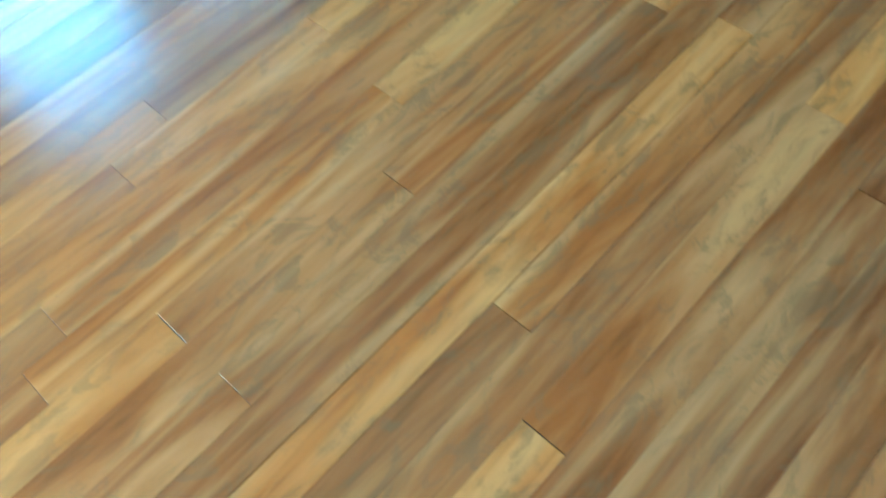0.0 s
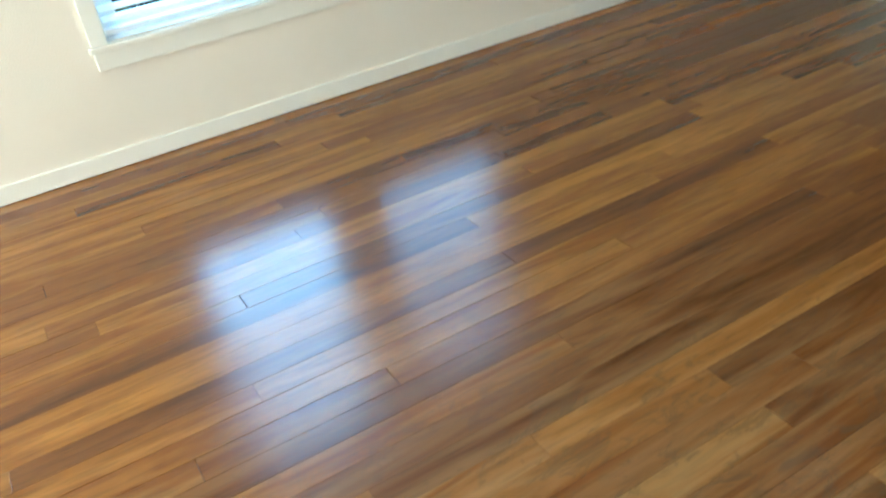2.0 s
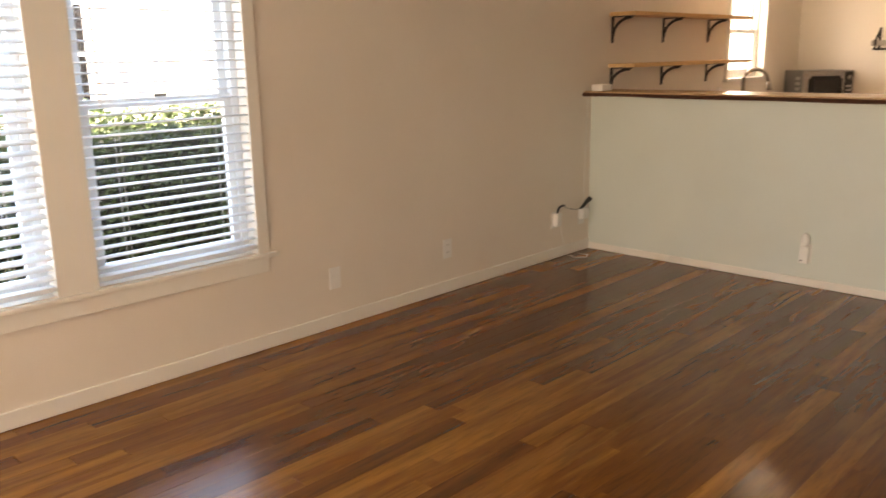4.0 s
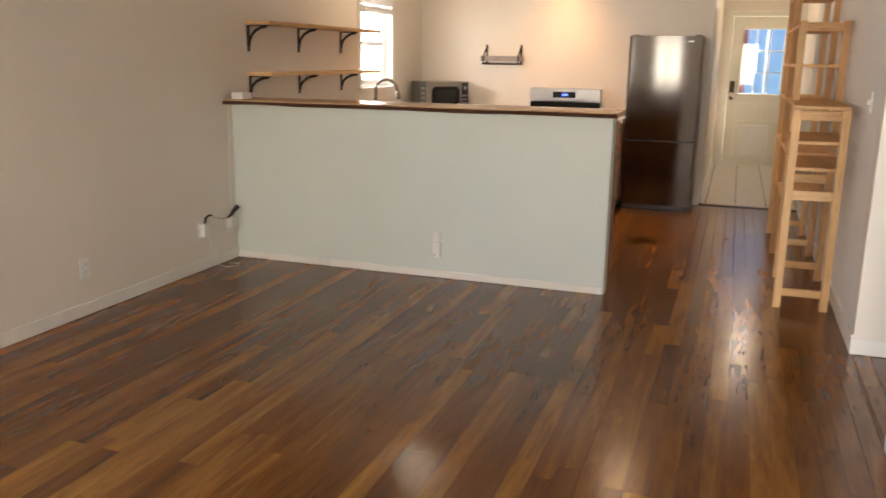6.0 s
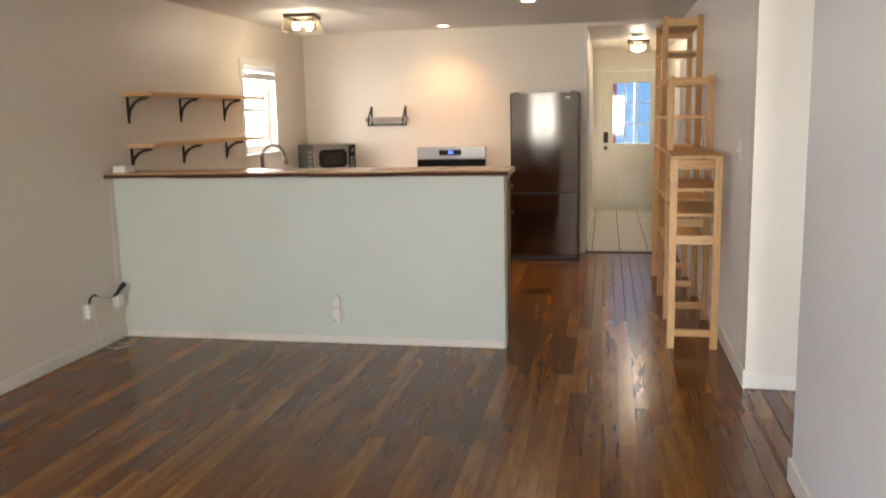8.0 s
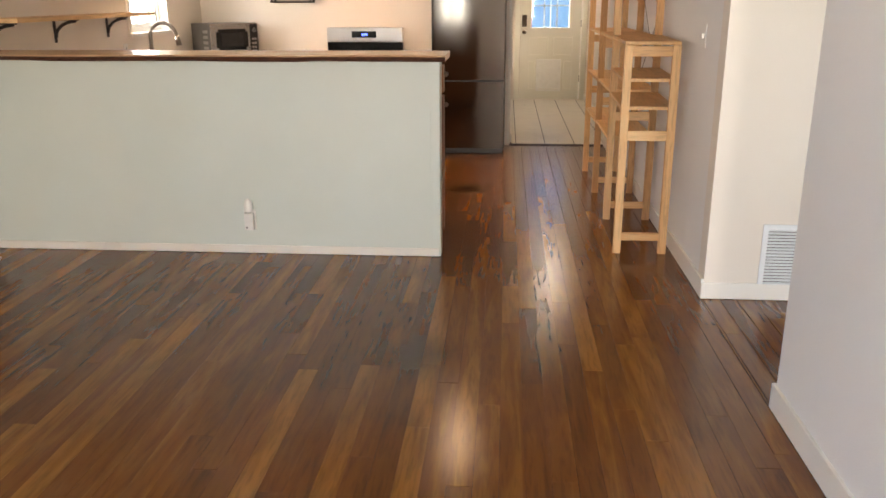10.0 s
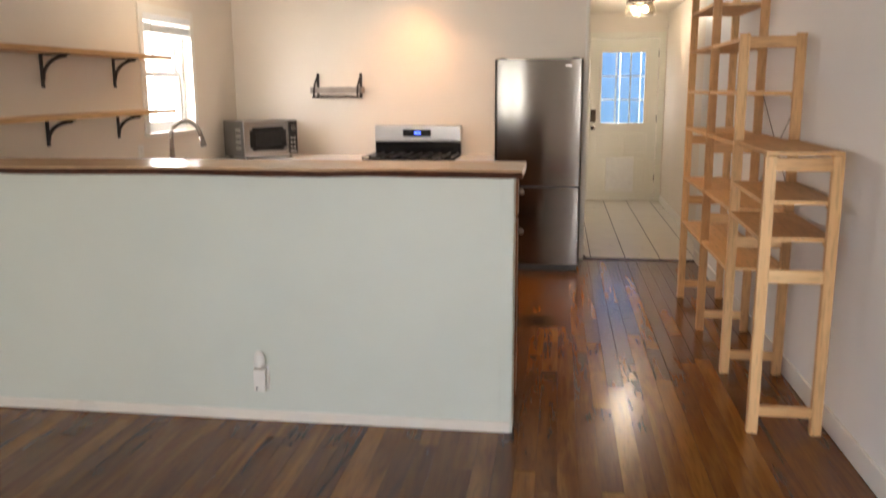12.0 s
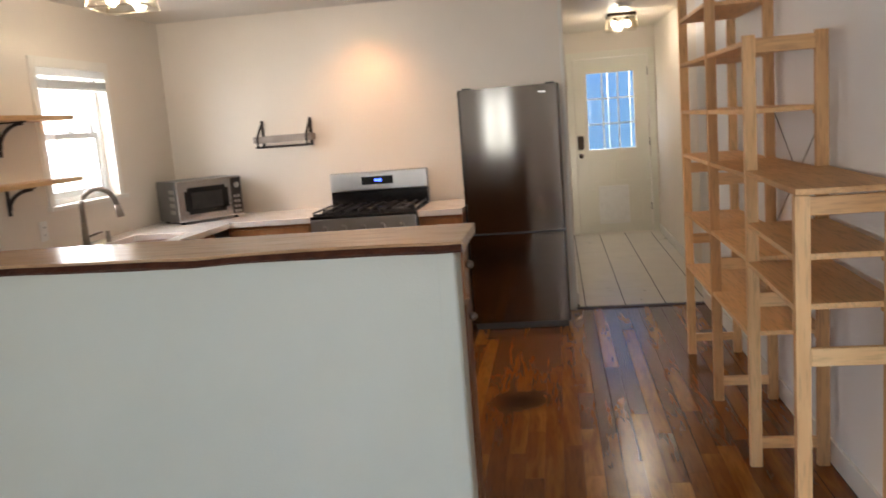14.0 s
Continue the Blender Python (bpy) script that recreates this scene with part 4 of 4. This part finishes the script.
part("front_bar", sweep(bmesh.new(), [(-0.205, -0.14, 0.0), (0.205, -0.14, 0.0)], 0.008, 8), IRON, ws)

# ---- ceiling fan and lights ----
fan = thing("ceiling_fan", pose(-1.68, 3.60, CZ), "black three-blade ceiling fan with a lit round lamp", "ceiling fan")
part("canopy", cyl(cyl(bmesh.new(), 0, 0, -0.05, -0.001, 0.05, 0.075, 32), 0, 0, -0.10, -0.05, 0.018, n=16), FAN_BLACK, fan)
part("motor", cyl(cyl(bmesh.new(), 0, 0, -0.22, -0.10, 0.115, 0.09, 32), 0, 0, -0.255, -0.22, 0.125, 0.115, 32), FAN_BLACK, fan)
lens = bmesh.new()
cyl(lens, 0, 0, -0.283, -0.256, 0.098, 0.105, 40)
part("light_diffuser", lens, FAN_LENS, fan, "glowing frosted lamp disc")
for a in (43, 163, 283):
    bm = bmesh.new()
    lo = [bm.verts.new(c) for c in ((0.12, -0.045, -0.006), (0.94, -0.075, -0.006), (0.955, 0.06, -0.006), (0.12, 0.045, -0.006))]
    hi = [bm.verts.new(v.co + Vector((0, 0, 0.009))) for v in lo]
    bm.faces.new(lo[::-1]), bm.faces.new(hi)
    for k in range(4):
        bm.faces.new((lo[k], lo[(k + 1) % 4], hi[(k + 1) % 4], hi[k]))
    bmesh.ops.bevel(bm, geom=[e for e in bm.edges if abs(e.verts[0].co.z - e.verts[1].co.z) > 0.005], offset=0.02, segments=3, affect="EDGES")
    bl = part("blade", bm, FAN_BLACK, fan)
    bl.matrix_local = pose(0, 0, -0.18, 0, 0, a) @ pose(0, 0, 0, 9)


def square_light(x, y, z, top, bottom, h, rz, label):
    s = thing("ceiling_light", pose(x, y, z, 0, 0, rz), label, "ceiling light", "caged ceiling lights")
    part("canopy", boxes((-top, top, -top, top, -0.03, -0.001), bevel=0.004), BRONZE, s)
    for a in range(4):
        m = Matrix.Rotation(math.pi / 2 * a, 4, "Z")
        p0, p1 = m @ Vector((top - 0.01, top - 0.01, -0.02)), m @ Vector((bottom, bottom, -h))
        q1 = m @ Vector((-bottom, bottom, -h))
        part("cage_bar", sweep(bmesh.new(), [p0, p1], 0.004, 6), CAGE, s)
        part("cage_rim", sweep(bmesh.new(), [p1, q1], 0.004, 6), CAGE, s)
        bm = bmesh.new()
        c = [m @ Vector(v) for v in ((top - 0.014, top - 0.014, -0.024), (bottom - 0.008, bottom - 0.008, -h + 0.004), (-bottom + 0.008, bottom - 0.008, -h + 0.004), (-top + 0.014, top - 0.014, -0.024))]
        nrm = m @ Vector((0, -0.003, 0))
        f = [bm.verts.new(v) for v in c]
        g = [bm.verts.new(v + nrm) for v in c]
        bm.faces.new(f), bm.faces.new(g[::-1])
        for k in range(4):
            bm.faces.new((f[k], f[(k + 1) % 4], g[(k + 1) % 4], g[k]))
        o = part("glass_side", bm, LAMP_GLASS, s, "clear glass panel")
        o.visible_shadow = False
    for dx in (-0.06, 0.06):
        sock = part("socket", cyl(bmesh.new(), dx, 0, -0.062, -0.023, 0.016, n=16), BRONZE, s)
        bb = bmesh.new()
        bmesh.ops.create_uvsphere(bb, u_segments=20, v_segments=14, radius=0.032, matrix=Matrix.Translation((dx, 0, -0.092)))
        part("bulb", bb, BULB, sock, "glowing round bulb", True)
    return s


square_light(-2.63, 7.85, CZ, 0.138, 0.152, 0.14, 8, "square dark bronze ceiling light with clear glass and lit bulbs")
square_light(0.40, 11.6, 2.345, 0.135, 0.152, 0.145, 0, "square dark bronze hall ceiling light with lit bulbs")
for x, y in ((-1.62, 9.16), (-0.61, 7.61)):
    c = thing("recessed_light", pose(x, y, CZ), "round recessed ceiling light, lit warm", "recessed light", "recessed lights")
    bm = bmesh.new()
    n = 36
    rings = [[bm.verts.new((r * math.cos(2 * math.pi * k / n), r * math.sin(2 * math.pi * k / n), z)) for k in range(n)] for r, z in ((0.058, -0.001), (0.06, -0.007), (0.088, -0.005), (0.09, -0.001))]
    for a, b in zip(rings, rings[1:]):
        for k in range(n):
            bm.faces.new((a[k], a[(k + 1) % n], b[(k + 1) % n], b[k]))
    part("trim_ring", bm, TRIM_WHITE, c, "", True)
    part("lens", cyl(bmesh.new(), 0, 0, -0.004, -0.001, 0.057, n=32), LENS, c, "glowing lens")
vent = thing("ceiling_vent", pose(-1.08, 6.98, CZ), "white slatted air vent in the ceiling", "vent")
part("frame", boxes((-0.21, 0.21, -0.075, -0.055, -0.01, -0.001), (-0.21, 0.21, 0.055, 0.075, -0.01, -0.001), (-0.21, -0.19, -0.055, 0.055, -0.01, -0.001), (0.19, 0.21, -0.055, 0.055, -0.01, -0.001), bevel=0.002), TRIM_WHITE, vent)
part("backing", boxes((-0.19, 0.19, -0.055, 0.055, -0.002, -0.001)), GROUT, vent)
for i in range(6):
    o = part("slat", boxes((-0.19, 0.19, -0.006, 0.006, -0.001, 0.001)), TRIM_WHITE, vent)
    o.matrix_local = pose(0, -0.046 + 0.0184 * i, -0.006, 35)
smoke = thing("smoke_detector", pose(0.36, 10.75, 2.345), "white smoke detector on the hall ceiling", "smoke detector")
part("base", boxes((-0.07, 0.07, -0.07, 0.07, -0.012, -0.001), bevel=0.003), PLASTIC, smoke)
part("cover", cyl(bmesh.new(), 0, 0, -0.035, -0.012, 0.05, 0.062, 28), PLASTIC, smoke)

# ---- plates, plugs, cables, vent ----


def plate(name, m, label, kind):
    """A wall plate; local -y faces the room."""
    o = thing(name, m, label, kind, "wall plates")
    part("cover", boxes((-0.036, 0.036, -0.006, -0.0005, -0.058, 0.058), bevel=0.0025), PLASTIC, o)
    if kind == "outlet":
        for z in (-0.022, 0.022):
            s = part("socket", boxes((-0.017, 0.017, -0.0085, -0.0062, z - 0.014, z + 0.014), bevel=0.002), PLASTIC, o)
            part("slot", boxes((-0.008, -0.0055, -0.0095, -0.0086, z - 0.004, z + 0.006), (0.0055, 0.008, -0.0095, -0.0086, z - 0.004, z + 0.006)), BLACK_PLASTIC, s)
    elif kind == "switch":
        part("toggle", boxes((-0.006, 0.006, -0.018, -0.0062, -0.012, 0.012), bevel=0.002), PLASTIC, o)
    return o


plate("blank_plate", pose(WX, 3.40, 0.27, 0, 0, 90), "blank white wall plate above the baseboard", "wall plate")
plate("wall_outlet", pose(WX, 4.26, 0.27, 0, 0, 90), "white duplex wall outlet above the baseboard", "outlet")
plate("wall_outlet", pose(WX, 5.34, 0.275, 0, 0, 90), "white wall outlet near the corner, in use", "outlet")
plate("wall_outlet", pose(WX, 5.66, 0.255, 0, 0, 90), "white wall outlet in the corner, in use", "outlet")
plate("wall_outlet", pose(WX, 7.74, 1.02, 0, 0, 90), "white wall outlet above the worktop", "outlet")
plate("wall_outlet", pose(WX, 9.25, 1.04, 0, 0, 90), "white wall outlet beside the microwave", "outlet")
plate("wall_switch", pose(RX, 5.60, 1.24, 0, 0, -90), "white toggle switch on the wall", "switch")
plate("wall_outlet", pose(-1.695, 5.76, 0.205), "white wall outlet low on the half wall", "outlet")
nl = thing("night_light", pose(-1.695, 5.76, 0.26), "white plug-in night light in the half wall outlet", "night light")
part("body", boxes((-0.027, 0.027, -0.038, -0.010, -0.115, -0.012), bevel=0.006), PLASTIC, nl)
dome = bmesh.new()
bmesh.ops.create_uvsphere(dome, u_segments=24, v_segments=14, radius=1.0, matrix=Matrix.Translation((0, -0.024, 0.03)) @ Matrix.Diagonal((0.026, 0.016, 0.042, 1)))
part("dome", dome, PLASTIC, nl, "frosted oval lamp dome", True)
part("sensor", cyl(bmesh.new(), -0.012, -0.097, -0.041, -0.0382, 0.005, n=12, axis="y"), BLACK_PLASTIC, nl, "small dark light sensor")
ad = thing("plug_adapter", pose(WX, 5.34, 0.27), "white plug adapter with a dark cable end", "adapter")
part("body", boxes((0.010, 0.045, -0.03, 0.03, -0.035, 0.055), bevel=0.006), PLASTIC, ad)
part("connector", sweep(bmesh.new(), [(0.03, -0.005, 0.056), (0.035, 0.0, 0.09), (0.04, 0.03, 0.105), (0.04, 0.06, 0.10)], 0.008, 8), BLACK_PLASTIC, ad)
pl = thing("black_plug", pose(WX, 5.66, 0.27), "black power plug in a white adapter", "plug")
part("adapter", boxes((0.010, 0.05, -0.04, 0.035, -0.03, 0.05), bevel=0.006), PLASTIC, pl, "white adapter block")
part("plug", sweep(bmesh.new(), [(0.040, -0.07, 0.052), (0.046, -0.04, 0.066), (0.052, -0.01, 0.094), (0.052, 0.035, 0.112)], lambda t: 0.007 + 0.012 * t, 10), BLACK_PLASTIC, pl)
cb = thing("cable", pose(0, 0, 0), "thin dark cable between the two corner outlets", "cable")
pts = [(WX + 0.042, 5.40 + 0.21 * i / 10, 0.365 - 0.015 * math.sin(math.pi * i / 10) - 0.004 * i) for i in range(11)]
part("lead", sweep(bmesh.new(), pts, 0.002, 6), BLACK_PLASTIC, cb)
cb = thing("cable", pose(0, 0, 0), "white cable running down the corner to the floor", "cable")
part("lead", sweep(bmesh.new(), [(WX + 0.012, 5.70, 1.085), (WX + 0.010, 5.69, 0.8), (WX + 0.010, 5.68, 0.5), (WX + 0.012, 5.675, 0.33)], 0.0018, 6), PLASTIC, cb)
cb = thing("cable", pose(0, 0, 0), "loose white cable loop on the floor by the baseboard", "cable")
part("lead", sweep(bmesh.new(), [(WX + 0.03, 5.37, 0.24), (WX + 0.035, 5.40, 0.12), (WX + 0.05, 5.43, 0.02), (WX + 0.11, 5.45, 0.004), (WX + 0.16, 5.50, 0.004), (WX + 0.13, 5.57, 0.004), (WX + 0.06, 5.56, 0.004)], 0.0022, 6), PLASTIC, cb)
rt = thing("small_box", pose(-3.165, 5.76, 1.1385), "small white plastic box on the bar top's end", "box")
part("case", boxes((-0.045, 0.045, -0.06, 0.06, 0.0, 0.045), bevel=0.008), PLASTIC, rt)
gv = thing("wall_vent", pose(1.20, 5.17, 0.22), "white slatted return air vent low on the wall", "vent")
gw, gh = 0.19, 0.165
part("frame", boxes((-gw, -gw + 0.025, -0.012, -0.001, -gh, gh), (gw - 0.025, gw, -0.012, -0.001, -gh, gh), (-gw + 0.025, gw - 0.025, -0.012, -0.001, -gh, -gh + 0.025), (-gw + 0.025, gw - 0.025, -0.012, -0.001, gh - 0.025, gh), (-0.006, 0.006, -0.011, -0.001, -gh + 0.025, gh - 0.025), bevel=0.002), TRIM_WHITE, gv)
part("backing", boxes((-gw + 0.025, gw - 0.025, -0.002, -0.001, -gh + 0.025, gh - 0.025)), GROUT, gv)
first = None
for i in range(18):
    m = pose(0, -0.007, -gh + 0.034 + 0.0158 * i, 35)
    if first is None:
        first = part("slat", boxes((-gw + 0.025, gw - 0.025, -0.007, 0.007, -0.0008, 0.0008)), TRIM_WHITE, gv)
        o = first
    else:
        o = first.copy()
        scene.collection.objects.link(o)
    o.matrix_local = m

# ---- floors: planks and tiles ----
floor = setting("floor", boxes((WX, RX + 0.12, FRONT, BY - 0.03, -0.12, -0.014), (RX + 0.12, 4.2, 0.55, 5.17, -0.12, -0.014)), SUBFLOOR, "worn reddish brown oak plank floor with a satin varnish", "floor")
BW = 0.0815
rng = random.Random(11)
rest_v, rest_f = [], []


def plank_data(x0, x1, y0, y1, top):
    c, d = 0.0003, 0.0002
    lo = [(x0, y0), (x1, y0), (x1, y1), (x0, y1)]
    inn = [(x0 + c, y0 + c), (x1 - c, y0 + c), (x1 - c, y1 - c), (x0 + c, y1 - c)]
    v = [(a, b, -0.014) for a, b in lo] + [(a, b, top - d) for a, b in lo] + [(a, b, top) for a, b in inn]
    f = [(8, 9, 10, 11)]
    for k in range(4):
        j = (k + 1) % 4
        f += [(k, j, 4 + j, 4 + k), (4 + k, 4 + j, 8 + j, 8 + k)]
    return v, f


def column(x0, x1, ya, yb):
    y = ya - rng.uniform(0, 1.2)
    while y < yb:
        L = rng.choice((0.5, 0.8, 1.1, 1.4, 1.8, 2.2, 2.7))
        y0, y1 = max(y, ya), min(y + L, yb)
        y += L
        if y1 - y0 < 0.05:
            continue
        g = 0.0001 if rng.random() < 0.75 else 0.0008
        if x0 > 0.6 and rng.random() < 0.6:
            g = 0.0022
        elif x0 > -0.2 and y0 > 5.9:
            g = rng.choice((0.0012, 0.0018, 0.0024))
        e = 0.0004 if rng.random() < 0.7 else 0.0016
        top = rng.uniform(-0.0002, 0.0)
        v, f = plank_data(x0 + g, x1 - g, y0 + e, y1 - e, top)
        if -2.7 < (x0 + x1) / 2 < RX and y1 > 0.5 and y0 < 6.2:
            cx, cy = (x0 + x1) / 2, (y0 + y1) / 2
            me = bpy.data.meshes.new("plank")
            me.from_pydata([(a - cx, b - cy, c) for a, b, c in v], [], f)
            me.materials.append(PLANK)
            o = new("plank", me)
            o.location = (cx, cy, 0)
            o.parent = floor
        else:
            i = len(rest_v)
            rest_v.extend(v)
            rest_f.extend([tuple(k + i for k in q) for q in f])


x = WX
while x < RX - 0.001:
    column(x, min(x + BW, RX), FRONT, BY - 0.035)
    x += BW
x = RX
while x < 4.19:
    column(x, min(x + BW, 4.2), 0.55 if x > RX + 0.12 else 4.03, 5.17)
    x += BW
me = bpy.data.meshes.new("planks")
me.from_pydata(rest_v, [], rest_f)
me.materials.append(PLANK_REST)
o = new("planks", me)
o.parent = floor
tagged(o, "narrow oak floor planks", kind="stuff")
setting("trim_threshold", boxes((-0.19, 0.885, BY - 0.034, BY + 0.012, -0.02, 0.009), bevel=0.003), wood("dark_threshold", (0.012, 0.006, 0.003), (0.03, 0.013, 0.006), (0.06, 0.03, 0.014), 0.4, "x"), "dark wooden threshold strip", "threshold")
hall = setting("floor_hall", boxes((-0.18, 0.885, BY + 0.013, 13.12, -0.12, 0.006)), GROUT, "cream square floor tiles with dark grout", "floor")
TS = 0.293
for i in range(4):
    x0, x1 = max(-0.414 + TS * i + 0.292, -0.166), min(-0.414 + TS * (i + 1) + 0.292, 0.871)
    for j in range(13):
        y0, y1 = BY + 0.016 + TS * j, min(BY + 0.016 + TS * (j + 1), 13.10)
        if y1 - y0 < 0.04 or x1 - x0 < 0.03:
            continue
        t = part("tile", box(bmesh.new(), x0 + 0.004, x1 - 0.004, y0 + 0.0012, y1 - 0.0012, 0.0062, 0.011 + rng.uniform(-0.0006, 0.0006), 0.0015, 1), TILE, hall)
for j in range(13):
    y0, y1 = BY + 0.016 + TS * j, min(BY + 0.016 + TS * (j + 1), 13.10)
    if y1 - y0 > 0.04:
        part("tile", box(bmesh.new(), -0.166, -0.126, y0 + 0.0012, y1 - 0.0012, 0.0062, 0.011, 0.0015, 1), TILE, hall)
